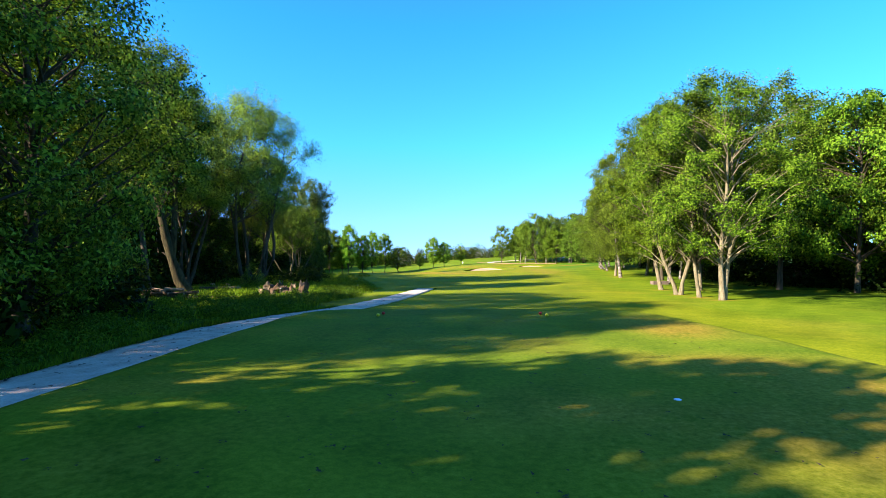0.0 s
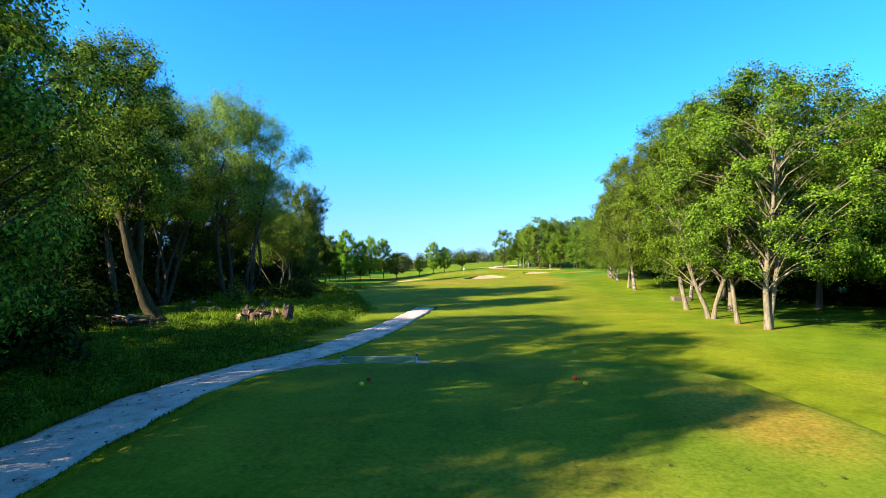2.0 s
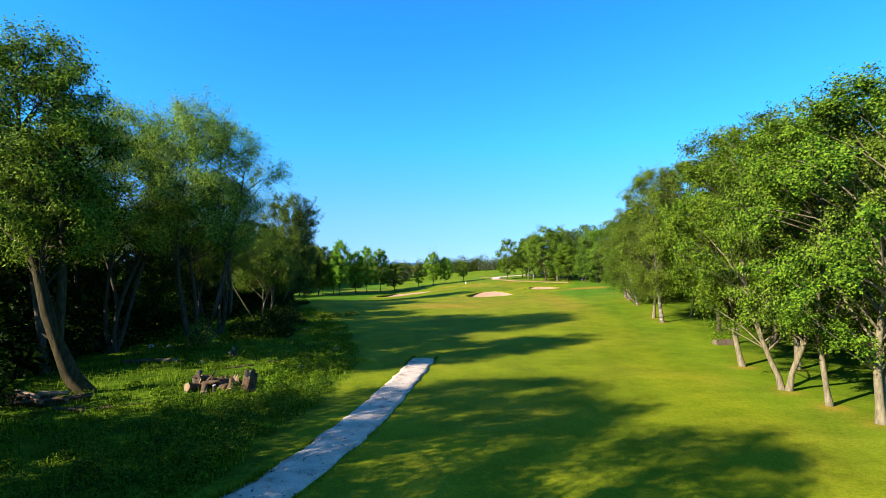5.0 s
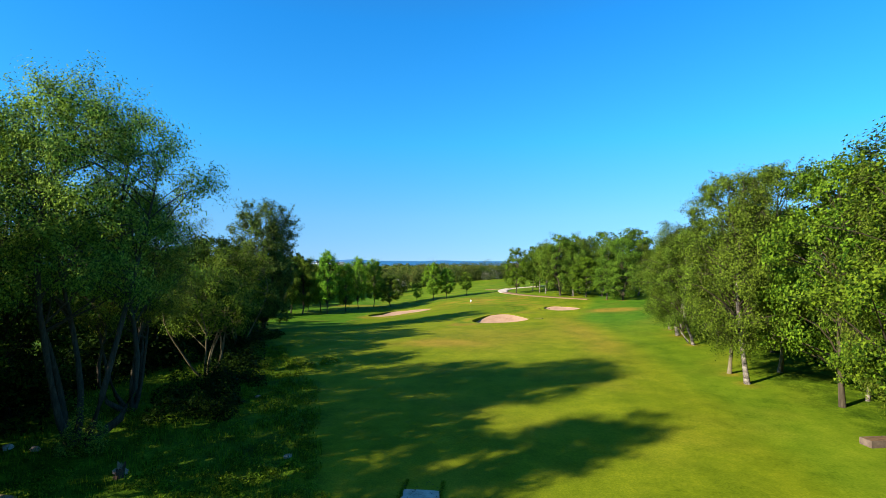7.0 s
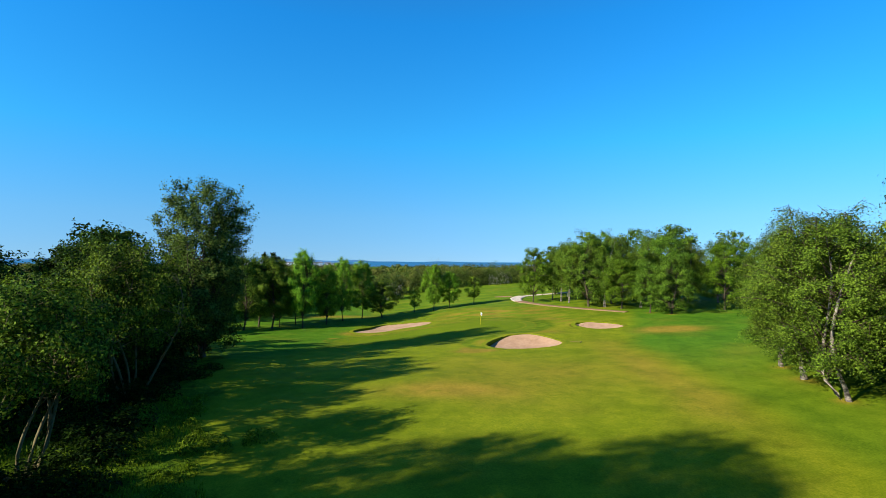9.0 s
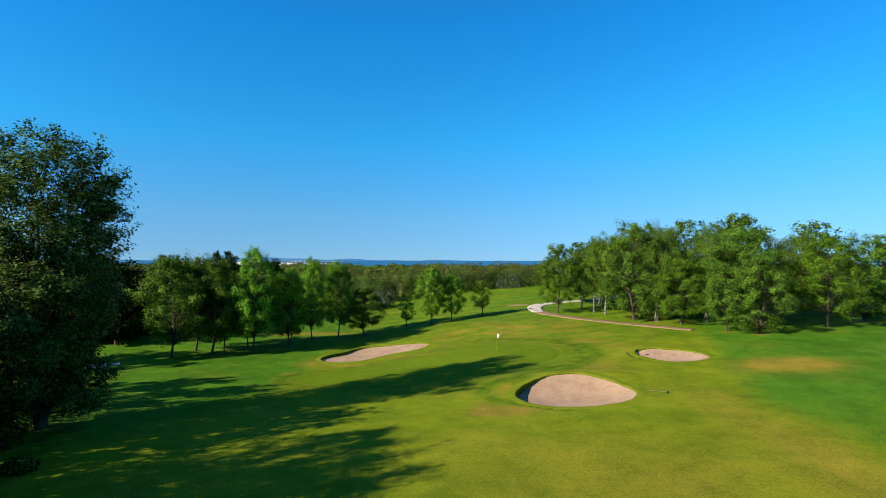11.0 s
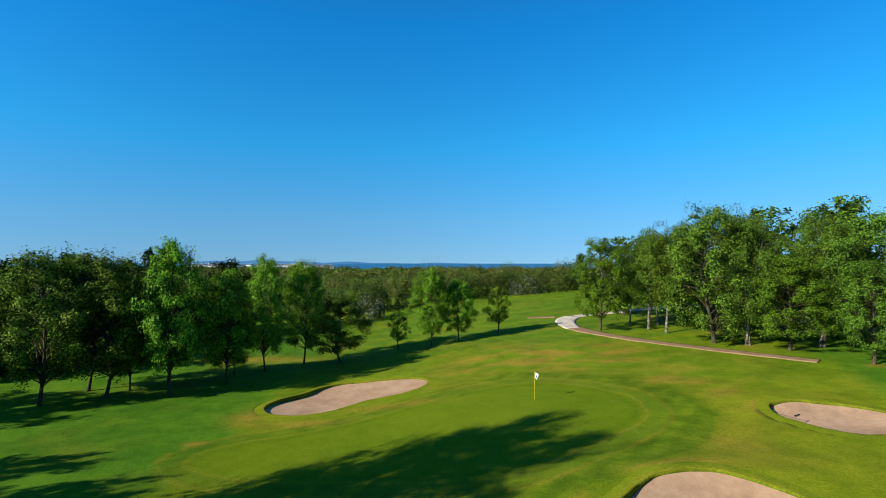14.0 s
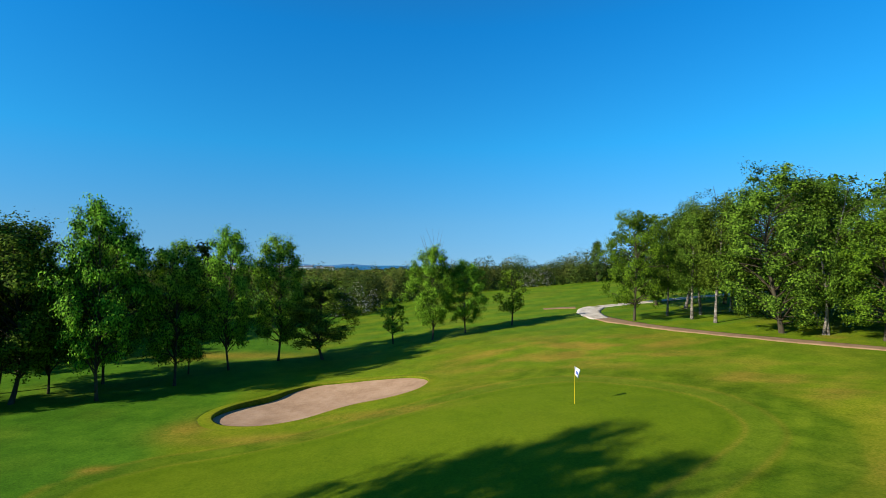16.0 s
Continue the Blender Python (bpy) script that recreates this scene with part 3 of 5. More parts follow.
def build_way(name, pts, half, mat, label, lift=0.03, step=0.35, ragged=0.12):
    """A worn path that drapes over the ground."""
    pts, half = np.array(pts, float), np.array(half, float)
    d = np.concatenate([[0], np.cumsum(np.linalg.norm(np.diff(pts, axis=0), axis=1))])
    t = np.linspace(0, d[-1], int(d[-1] / step) + 2)
    k = np.exp(-((t[:, None] - t[None, :]) / 2.5) ** 2)
    k /= k.sum(1)[:, None]
    x0, y0 = np.interp(t, d, pts[:, 0]), np.interp(t, d, pts[:, 1])
    x, y, h = k @ x0, k @ y0, k @ np.interp(t, d, half)
    tx, ty = np.gradient(x), np.gradient(y)
    q = np.hypot(tx, ty)
    nx, ny = -ty / q, tx / q
    rows = []
    across = np.array([-1.0, -0.97, -0.7, -0.35, 0, 0.35, 0.7, 0.97, 1.0])
    for i, u in enumerate(across):
        w = h + (ragged * (fuzzy(x, y, 0.8, 3 + (u > 0) * 7) + 0.5 * fuzzy(x, y, 0.22, 5 + (u > 0) * 7)) if abs(u) > 0.9 else 0)
        px, py = x + nx * u * w, y + ny * u * w
        up = -0.06 if i in (0, 8) else 0.6 * lift + 0.02 * (1 - u * u)
        rows.append(np.stack([px, py, land(px, py) + up], -1))
    v = np.stack(rows, 1).reshape(-1, 3)
    m = len(across)
    i, j = np.meshgrid(np.arange(len(t) - 1), np.arange(m - 1), indexing="ij")
    f = np.stack([i * m + j, i * m + j + 1, (i + 1) * m + j + 1, (i + 1) * m + j], -1).reshape(-1, 4)[:, ::-1]
    return tagged(new(name, mesh_of(name, v, f, mat, True)), label, "path", kind="structure")


build_way("path", STONE_WAY, STONE_HALF, PATH_STONE, "pale crushed stone path winding past the tee", 0.10)
build_way("path", [(-9.6, 26.8), (-7.2, 27.0), (-4.5, 27.0), (-2.5, 27.0), (-0.9, 27.0), (0.5, 27.0)], [1.2, 1.35, 1.15, 1.05, 0.95, 0.3], WORN_PAD, "bare stony pad round the driving mat", 0.06)
build_way("path", [(18.4, 177.7), (16.5, 176.2), (15.1, 173.2), (14.6, 168.3), (14.8, 164.6)], [1.2, 1.5, 1.5, 1.2, 0.8], PATH_STONE, "pale gravel path bending behind the green", 0.14)
build_way("path", [(16.6, 176.6), (20.9, 178.0), (34.0, 181.1), (47.6, 182.5)], [1.0, 0.8, 0.7, 0.7], PATH_STONE, "gravel path running into the trees", 0.12)
build_way("path", [(16.1, 177.3), (12.5, 178.0), (9.3, 178.1)], [0.9, 0.5, 0.3], PATH_CLAY, "thin worn track off the gravel path", 0.12)
build_way("path", [(14.5, 170.1), (15.1, 164.7), (17.9, 159.4), (22.2, 153.9), (26.9, 148.4), (31.9, 142.8)], [1.2, 1.1, 0.8, 0.75, 0.75, 0.65], PATH_CLAY, "reddish clay path beside the green", 0.12)
build_way("path", [(-64.0, 134.0), (-50.1, 135.0), (-44.5, 136.4), (-40.4, 138.9)], [2.2, 2.2, 1.9, 0.5], PATH_STONE, "grey path crossing under the dark trees", 0.06)


# ---- trees ----
def curve(a, b, rng, n=6, bow=0.12, sag=0.0):
    """A bent line from a to b."""
    a, b = np.asarray(a, float), np.asarray(b, float)
    t = np.linspace(0, 1, n)[:, None]
    d = np.linalg.norm(b - a)
    w1, w2 = rng.normal(size=3) * bow * d, rng.normal(size=3) * bow * d * 0.5
    p = a + (b - a) * t + np.sin(math.pi * t) * w1 + np.sin(2 * math.pi * t) * w2 * 0.6
    p[:, 2] += (sag * d * np.sin(math.pi * t))[:, 0]
    return p


def tree_meshes(seed, height, spread, base, trunk_r, limbs, twigs, per_twig, leaf_size, bark, leaf_mat, shape="round", stems=1, lean=(0, 0), droop=0.0, clump=0.55, slim=0.5, open_=0.0, stem_spread=0.6, limb_r=1.0, limb_mat=None, fine_twigs=True, pad=0.0, fork=False):
    """Wood and leaves of one tree, root at the origin. base: height share where leaves begin."""
    rng = np.random.default_rng(seed)
    lines, twig_lines, tips, pads = [], [], [], []
    crown_mid = np.array([lean[0], lean[1], 0.0])
    stem_ends = []
    for k in range(stems):
        ang = 2 * math.pi * k / stems + rng.uniform(-0.5, 0.5)
        out = stem_spread * spread * (0 if stems == 1 else 1) * rng.uniform(0.6, 1.1)
        end = crown_mid + np.array([out * math.cos(ang), out * math.sin(ang), height * rng.uniform(0.78, 0.93)])
        foot = np.array([0.0, 0, -0.35]) + (0 if stems == 1 else 0.16) * np.array([math.cos(ang), math.sin(ang), 0])
        p = curve(foot, end, rng, 11, 0.035 if stems == 1 else (0.05 if stems < 6 else 0.09))
        if stems == 1 and lean != (0, 0):
            p[:, :2] += (end - foot)[:2] * (np.linspace(0, 1, 11) ** 0.66 - np.linspace(0, 1, 11))[:, None]
        if stems > 1:
            share = np.linspace(0, 1, 11)
            share = share ** 0.5 / np.maximum(share, 1e-6) if stems > 4 else (np.clip(share - 0.07, 0, 1) / 0.93) ** 0.75 / np.maximum(share, 1e-6)
            p[1:, :2] = foot[:2] + (p[1:, :2] - foot[:2]) * np.clip(share[1:, None], 0, 3)
        rad = trunk_r * (0.72 if stems > 1 else 1.0) * (1 - np.linspace(0, 1, 11)) ** 0.8 + 0.02
        rad[0] *= 1.45
        rad[1] *= 1.05
        rad *= 1 + 0.09 * np.sin(3.1 * np.arange(11) + seed + 2 * k) * (0.3 + 0.7 * (np.arange(11) > 0))
        lines.append((p, rad))
        stem_ends.append((p, rad))
    if fork:
        root = stem_ends[0][0][2]
        p = np.array([root + np.array([0.25 * (1 - math.exp(-3 * t)) - 0.5 * t * t, 0.15 * math.sin(4 * t), 0.72 * height * t]) for t in np.linspace(0, 1, 11)])
        lines.append((p, 0.62 * trunk_r * (1 - np.linspace(0, 1, 11)) ** 0.8 + 0.02))
        stem_ends.append(lines[-1])
        stub = [root + np.array([-0.75 * t, -0.25 * t, 0.5 * t + 0.1]) for t in np.linspace(0, 1, 4)]
        lines.append((np.array(stub), np.array([0.13, 0.11, 0.09, 0.02])))
        stems = 2
    lobes = rng.normal(size=(9, 3))
    lobes /= np.linalg.norm(lobes, axis=1)[:, None]
    for i in range(limbs):
        h = base + (1 - base) * ((i + rng.uniform()) / limbs) ** 0.9
        a = i * 2.39996 + rng.uniform(-0.4, 0.4)
        u = (h - base) / (1 - base)
        if shape == "round":
            w = 0.62 + 0.38 * float(sstep(0.0, 0.35, u)) if u < 0.4 else math.sqrt(max(0.02, 1 - ((u - 0.4) / 0.61) ** 2))
        elif shape == "flat":
            w = 0.55 + 0.45 * float(sstep(0.0, 0.3, u)) if u < 0.55 else math.sqrt(max(0.02, 1 - ((u - 0.55) / 0.5) ** 2))
        elif shape == "cone":
            w = (1 - u) ** 0.7 * 0.95 + 0.1
        elif shape == "column":
            w = (0.66 + 0.55 * u) * math.sqrt(max(0.03, 1 - max(0, (u - 0.55) / 0.47) ** 2))
        else:
            w = math.sqrt(max(0.03, 1 - (1.5 * u - 0.5) ** 2))
        dirv = np.array([math.cos(a), math.sin(a), u - 0.4])
        lump = 1 + 0.5 * max(0, float((lobes @ (dirv / np.linalg.norm(dirv))).max()) - 0.55) - 0.14
        reach = spread * w * lump * rng.uniform(0.55, 1.08)
        p, rad = stem_ends[i % stems]
        rise = {"column": 0.30, "round": 0.14, "flat": 0.20, "cone": 0.05}.get(shape, 0.15)
        start_h = max(base * 0.75 + 0.06 * rng.uniform(), h - rise * (0.6 + 0.8 * rng.uniform()) - 0.04)
        s = min(0.97, start_h * height / max(0.1, p[-1, 2]))
        q = s * 10
        j = min(9, int(q))
        root = p[j] + (p[j + 1] - p[j]) * (q - j)
        axis = p[min(10, int(h * 10))]
        mid = crown_mid * min(1, h * 1.1) * (0.4 if stems > 1 and not fork else 1)
        tip = np.array([mid[0] + 0.25 * (axis[0] - mid[0]), mid[1] + 0.25 * (axis[1] - mid[1]), 0]) + np.array([reach * math.cos(a), reach * math.sin(a), h * height - droop * reach * 0.3 + 0.025 * height * rng.normal()])
        c = curve(root, tip, rng, 6, 0.07, 0.08)[[0, 1, 2, 4, 5]]
        r0 = min(rad[j] * 0.55, (0.025 + 0.011 * np.linalg.norm(tip - root)) * limb_r)
        lines.append((c, np.linspace(r0, 0.012, 5)))
        for k in range(twigs):
            t = rng.uniform(0.5 + 0.3 * pad, 1.0)
            q = t * 4
            j = min(3, int(q))
            at = c[j] + (c[j + 1] - c[j]) * (q - j)
            out = rng.normal(size=3) * np.array([1, 1, 0.75])
            out += np.array([math.cos(a), math.sin(a), 0.25]) * 0.5
            out /= np.linalg.norm(out)
            length = spread * rng.uniform(0.12, 0.30 - 0.10 * pad) * (0.6 + 0.6 * t)
            end = at + out * length + np.array([0, 0, -droop * length * 1.6])
            twig_lines.append((np.array([at, end]), [0.014, 0.005]))
            tips.append((at, end))
            pads.append(c[3])
    tips = np.array(tips)
    n = len(tips) * per_twig
    pick = np.repeat(np.arange(len(tips)), per_twig)
    t = rng.uniform(0.25, 1.1, (n, 1))
    size = clump * rng.uniform(0.55, 1.35, len(tips))[pick][:, None]
    off = np.clip(rng.normal(size=(n, 3)), -1.9, 1.9)
    ball = off / (np.linalg.norm(off, axis=1)[:, None] + 1e-9)
    off = off * size * np.array([0.55, 0.55, 0.45])
    off[:, 2] -= droop * np.clip(np.abs(rng.normal(size=n)), 0, 2) * clump * 1.4
    pos = tips[pick, 0] * (1 - t) + tips[pick, 1] * t + off
    heart = np.array([lean[0], lean[1], height * (base + 0.38 * (1 - base))])
    out = (pos - heart) / np.array([spread, spread, height * 0.5])
    bulge = pos - np.array(pads)[pick]
    bulge /= np.linalg.norm(bulge, axis=1)[:, None] + 1e-9
    out = (0.75 - 0.4 * pad) * out / (np.linalg.norm(out, axis=1)[:, None] + 1e-9) + 0.8 * pad * bulge + 0.35 * ball
    keep = pos[:, 2] > 0.25
    if open_:
        keep &= np.sin(pos[:, 0] * 1.3 + seed) + np.sin(pos[:, 1] * 1.5 + 1) + np.sin(pos[:, 2] * 1.4 + 2 * seed) > -3 + 3 * open_ * 1.2
    lie = (off * 0.8 + np.array([0, 0, -0.35 - 1.2 * droop]))[keep]
    pos, out = pos[keep], out[keep]
    sv, sf = tubes(lines[:stems], 9)
    lv, lf = tubes(lines[stems:], 4)
    wv, wf = tubes(twig_lines if fine_twigs else twig_lines[:6], 3)
    wood = mesh_of("trunk", np.concatenate([sv, lv, wv]), np.concatenate([sf, lf + len(sv), wf + len(sv) + len(lv)]), bark, True)
    wood.materials.append(limb_mat or TWIG)
    wood.polygons.foreach_set("material_index", np.r_[np.zeros(len(sf), np.int32), np.ones(len(lf) + len(wf), np.int32)])
    crown = mesh_of("crown", *leaves(pos, leaf_size, rng, slim, lie, 0.35, 0.5, out), leaf_mat)
    return wood, crown


def tree(name, meshes, label, category, x, y, turn=0.0, scale=1.0, high=None, group="", tilt=(0, 0)):
    holder = new(name)
    holder.matrix_basis = pose(x, y, gz(x, y), tilt[0], tilt[1], turn) @ Matrix.Diagonal((scale, scale, high or scale, 1))
    part("trunk", meshes[0], None, holder)
    part("crown", meshes[1], None, holder)
    return tagged(holder, label, category, group)


OAKS = [tree_meshes(11 + k, 17, 5.8, 0.22, 0.23, 80, 8, 112, 0.115, BARK_PALE, LIME_LEAF, "round", 2, clump=0.42, open_=0.3, stem_spread=0.35, limb_r=0.85, slim=0.72, limb_mat=BARK_PALE, pad=0.8) for k in range(2)]
OAKS += [tree_meshes(21 + k, 17, 5.2, 0.24, 0.17, 68, 8, 88, 0.135, BARK_PALE, (OAK_LEAF, LIME_LEAF)[k], "round", 1, clump=0.46, slim=0.72, open_=0.25, pad=0.8) for k in range(2)]
BIRCHES = [tree_meshes(31 + k, 16, 4.0, 0.22, 0.15, 66, 8, 84, 0.118, BARK_BIRCH, BIRCH_LEAF, "round", 1 + k % 2, droop=0.55, clump=0.42, stem_spread=0.3, slim=0.7) for k in range(3)]
WILLOWS = [tree_meshes(41, 22, 7.8, 0.44, 0.30, 104, 9, 112, 0.155, BARK, WILLOW_LEAF, "round", 5, clump=0.75, slim=0.5, stem_spread=0.66, limb_r=1.7, limb_mat=BARK, pad=0.6, open_=0.27)]
WILLOWS += [tree_meshes(42, 21, 4.6, 0.40, 0.43, 92, 8, 90, 0.175, BARK_MOSS, LIT_SYCAMORE_LEAF, "round", 1, lean=(-4.8, 0), clump=0.66, slim=0.5, pad=0.5, fork=True)]
# SHADES repeats in NEAR_SHADES with finer, lighter leaves; the colour holds the shade.
SHADES = [tree_meshes(51 + k, 17, 5.8, 0.08, 0.32, 74, 7, 46, 0.245, BARK, SHADED_SYCAMORE_LEAF, "round", 1 + k, clump=0.6, stem_spread=0.4, slim=0.72) for k in range(2)]
NEAR_SHADES = [tree_meshes(51 + k, 17, 5.8, 0.08, 0.32, 74, 7, 112, 0.155, BARK, LIT_SYCAMORE_LEAF, "round", 1 + k, clump=0.82, stem_spread=0.4, slim=0.6, pad=0.5) for k in range(2)]
# Near-black leaves: the shade of the deep wood is in their colour.
SHADES += [tree_meshes(55 + k, 17, 6.2, 0.06, 0.30, 48, 5, 28, 0.54, BARK, SHADE_PAINTED_LEAF, "round", 1, clump=0.75, slim=0.75, fine_twigs=False) for k in range(2)]
TALL_SHADE = tree_meshes(57, 20, 5.2, 0.45, 0.30, 60, 7, 40, 0.27, BARK, SHADE_PAINTED_LEAF, "round", 1, clump=0.62, slim=0.72, fine_twigs=False)
POPLAR = tree_meshes(61, 22, 5.2, 0.04, 0.30, 130, 8, 76, 0.235, BARK, POPLAR_LEAF, "column", 4, droop=-0.45, clump=0.5, stem_spread=0.35, slim=0.6)
SHRUB_TREE = tree_meshes(71, 9.5, 4.6, 0.46, 0.11, 56, 7, 74, 0.145, BARK_STEM, SHRUB_LEAF, "round", 6, clump=0.55, stem_spread=0.62, slim=0.7, limb_mat=BARK_STEM)
ROW = [tree_meshes(81 + k, 10, 3.2, 0.20, 0.10, 60, 6, 80, 0.150, BARK, (OAK_LEAF, YOUNG_LEAF, YOUNG_LEAF)[k], "round", 1, clump=0.46, slim=0.6, open_=0.25, pad=0.6) for k in range(3)]
SAPLING = tree_meshes(91, 5, 1.7, 0.30, 0.07, 20, 5, 34, 0.14, BARK, YOUNG_LEAF, "round", 1, clump=0.36, slim=0.7)
FAR_BIRCH = [tree_meshes(101 + k, 14, 3.7, 0.30, 0.14, 54, 6, 66, 0.14, BARK_BIRCH, BIRCH_LEAF, "round", 1 + k, droop=0.7, clump=0.46, open_=0.15, stem_spread=0.3, slim=0.7, fine_twigs=False) for k in range(2)]
FAR_BIRCH += [tree_meshes(105, 14, 2.7, 0.32, 0.11, 50, 6, 66, 0.135, BARK_BIRCH, BIRCH_LEAF, "round", 1, droop=0.7, clump=0.42, slim=0.7, open_=0.15, fine_twigs=False)]
FAR_OAK = [tree_meshes(111 + k, 13, 4.8, (0.19, 0.14, 0.06)[k], 0.15, 58, 6, 76, 0.16, BARK, (OAK_LEAF, LIME_LEAF, OAK_LEAF)[k], "round", 1, clump=0.50, slim=0.72, fine_twigs=False, pad=0.7) for k in range(3)]

BACK_LIME = tree_meshes(116, 13, 4.8, 0.10, 0.2, 46, 5, 34, 0.32, BARK, LIME_LEAF, "round", 1, clump=0.6, slim=0.72, fine_twigs=False)
BACK_OAK = tree_meshes(115, 13, 4.8, 0.12, 0.2, 46, 5, 30, 0.36, BARK, OAK_LEAF, "round", 1, clump=0.6, slim=0.72, fine_twigs=False)
CONIFER = tree_meshes(121, 8, 1.9, 0.08, 0.12, 40, 5, 40, 0.22, BARK, POPLAR_LEAF, "cone", 1, clump=0.36, slim=0.5)

rng = np.random.default_rng(7)
RIGHT_GROUP, LEFT_GROUP, ROW_GROUP, FAR_GROUP = "wood along the fairway", "dark wood beside the path", "row of young trees", "birch wood behind the green"
OAK_LABEL = "broad tree in fresh green leaf with pale trunks"
for m, x, y, turn, s, h in [
        (OAKS[0], 20.2, 37.4, 60, 1.05, 0.95), (OAKS[2], 20.0, 40.3, 200, 0.8, 0.95), (OAKS[1], 19.8, 43.6, 130, 0.9, 0.95), (OAKS[3], 21.2, 50.3, 20, 1.05, 1.02),
        (OAKS[2], 24.4, 49.3, 90, 1.0, 1.02), (FAR_OAK[0], 32.2, 49.6, 250, 1.3, 1.48), (FAR_OAK[1], 29, 59, 10, 1.2, 1.42), (FAR_OAK[1], 28, 66.5, 310, 1.1, 1.38),
        (BACK_OAK, 36, 72, 120, 1.3, 1.38), (OAKS[2], 25.2, 76.4, 300, 0.92, 1.08), (OAKS[2], 29.7, 76.2, 40, 1.05, 1.13), (FAR_OAK[0], 34, 84, 220, 1.25, 1.2),
        (BACK_LIME, 40, 58, 330, 1.4, 1.45), (BACK_OAK, 41, 92, 150, 1.2, 1.1), (BACK_LIME, 41.2, 51, 75, 1.3, 1.4), (FAR_OAK[1], 35.2, 44.0, 20, 1.1, 1.3), (FAR_OAK[1], 38.6, 40.2, 150, 1.1, 1.25), (BACK_LIME, 41.5, 46.5, 200, 1.25, 1.38)]:
    tree("broad_tree", m, OAK_LABEL, "tree", x, y, turn, s, h, RIGHT_GROUP)
BIRCH_LABEL = "drooping birch with a peeling white trunk"
for k, (x, y, turn, s, h) in enumerate([
        (24.8, 72.8, 30, 1.2, 1.12), (27.8, 89.0, 130, 1.3, 0.93), (28.8, 94.8, 250, 1.25, 0.92), (29.8, 99.4, 80, 1.0, 0.82), (33.5, 97, 190, 1.05, 0.88), (33, 104, 310, 1.05, 0.82),
        (26, 60, 200, 0.95, 1.12)]):
    tree("birch", BIRCHES[k % 3], BIRCH_LABEL, "birch", x, y, turn, s, h, RIGHT_GROUP)
for k, (x, y, h) in enumerate([(36.8, 98.2, 13.05), (31.0, 67.9, 17.41), (44.0, 108.0, 12.5), (46.0, 38.0, 18)]):
    tree("birch", FAR_BIRCH[k % 2], "birch deep in the wood with a pale stem", "birch", x, y, 40 * k, 1.15, h / 14, RIGHT_GROUP)

WILLOW_LABEL = "tall grey-green willow with rough brown limbs"
tree("willow", WILLOWS[1], "leaning willow with a bare crooked trunk", "willow", -21.7, 43.6, 0, 1.0, 1.02, LEFT_GROUP)
tree("willow", WILLOWS[0], WILLOW_LABEL, "willow", -23.3, 59.7, 0, 0.85, 0.98, LEFT_GROUP)
tree("willow", WILLOWS[0], WILLOW_LABEL, "willow", -29.0, 57.0, 140, 0.85, 0.93, LEFT_GROUP)
tree("willow", WILLOWS[0], "dark willow leaning out beside the many-stemmed tree", "willow", -24.2, 66.8, 200, 0.6, 0.72, LEFT_GROUP)
tree("shrub_tree", SHRUB_TREE, "many-stemmed tree with pale bare lower stems", "tree", -23.6, 77.5, 20, 1.0, 1.05, LEFT_GROUP)
tree("shrub_tree", SHRUB_TREE, "many-stemmed tree under the poplar", "tree", -26.5, 91.3, 200, 1.0, 1.25, LEFT_GROUP)
tree("poplar", POPLAR, "tall upright dark poplar full of shoots", "poplar", -30.1, 111.2, 0, 0.98, 0.865, LEFT_GROUP)
SHADE_LABEL = "tall dark dense sycamore, light and shade painted into its leaves"
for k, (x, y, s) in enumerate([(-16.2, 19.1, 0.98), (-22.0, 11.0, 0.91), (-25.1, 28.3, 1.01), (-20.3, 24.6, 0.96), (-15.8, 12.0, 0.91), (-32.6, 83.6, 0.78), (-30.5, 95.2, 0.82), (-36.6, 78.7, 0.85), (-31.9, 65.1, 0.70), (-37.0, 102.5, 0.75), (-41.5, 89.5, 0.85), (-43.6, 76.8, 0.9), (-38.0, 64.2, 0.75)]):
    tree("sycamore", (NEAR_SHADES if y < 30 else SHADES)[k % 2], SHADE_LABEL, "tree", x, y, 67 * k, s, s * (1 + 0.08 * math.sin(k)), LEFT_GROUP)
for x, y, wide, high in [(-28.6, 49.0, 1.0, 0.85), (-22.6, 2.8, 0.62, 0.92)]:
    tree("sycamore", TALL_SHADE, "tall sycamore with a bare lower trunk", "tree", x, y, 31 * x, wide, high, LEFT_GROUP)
# Near-black leaves painted as shade; trees behind the camera are unseen shadow casters.
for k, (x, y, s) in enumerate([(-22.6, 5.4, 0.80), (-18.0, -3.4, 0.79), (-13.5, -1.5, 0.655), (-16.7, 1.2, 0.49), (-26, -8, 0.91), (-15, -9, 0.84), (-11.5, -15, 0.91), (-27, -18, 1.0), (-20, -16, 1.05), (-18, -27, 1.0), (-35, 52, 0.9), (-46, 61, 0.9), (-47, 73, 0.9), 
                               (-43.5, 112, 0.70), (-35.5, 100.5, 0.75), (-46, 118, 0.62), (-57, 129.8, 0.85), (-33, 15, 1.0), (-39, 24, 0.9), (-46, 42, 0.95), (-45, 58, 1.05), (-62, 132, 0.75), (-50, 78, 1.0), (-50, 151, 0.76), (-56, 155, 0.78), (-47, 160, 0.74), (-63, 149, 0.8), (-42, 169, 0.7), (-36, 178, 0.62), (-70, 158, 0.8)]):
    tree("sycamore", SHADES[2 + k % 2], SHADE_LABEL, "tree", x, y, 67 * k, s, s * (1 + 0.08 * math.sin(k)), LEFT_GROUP)

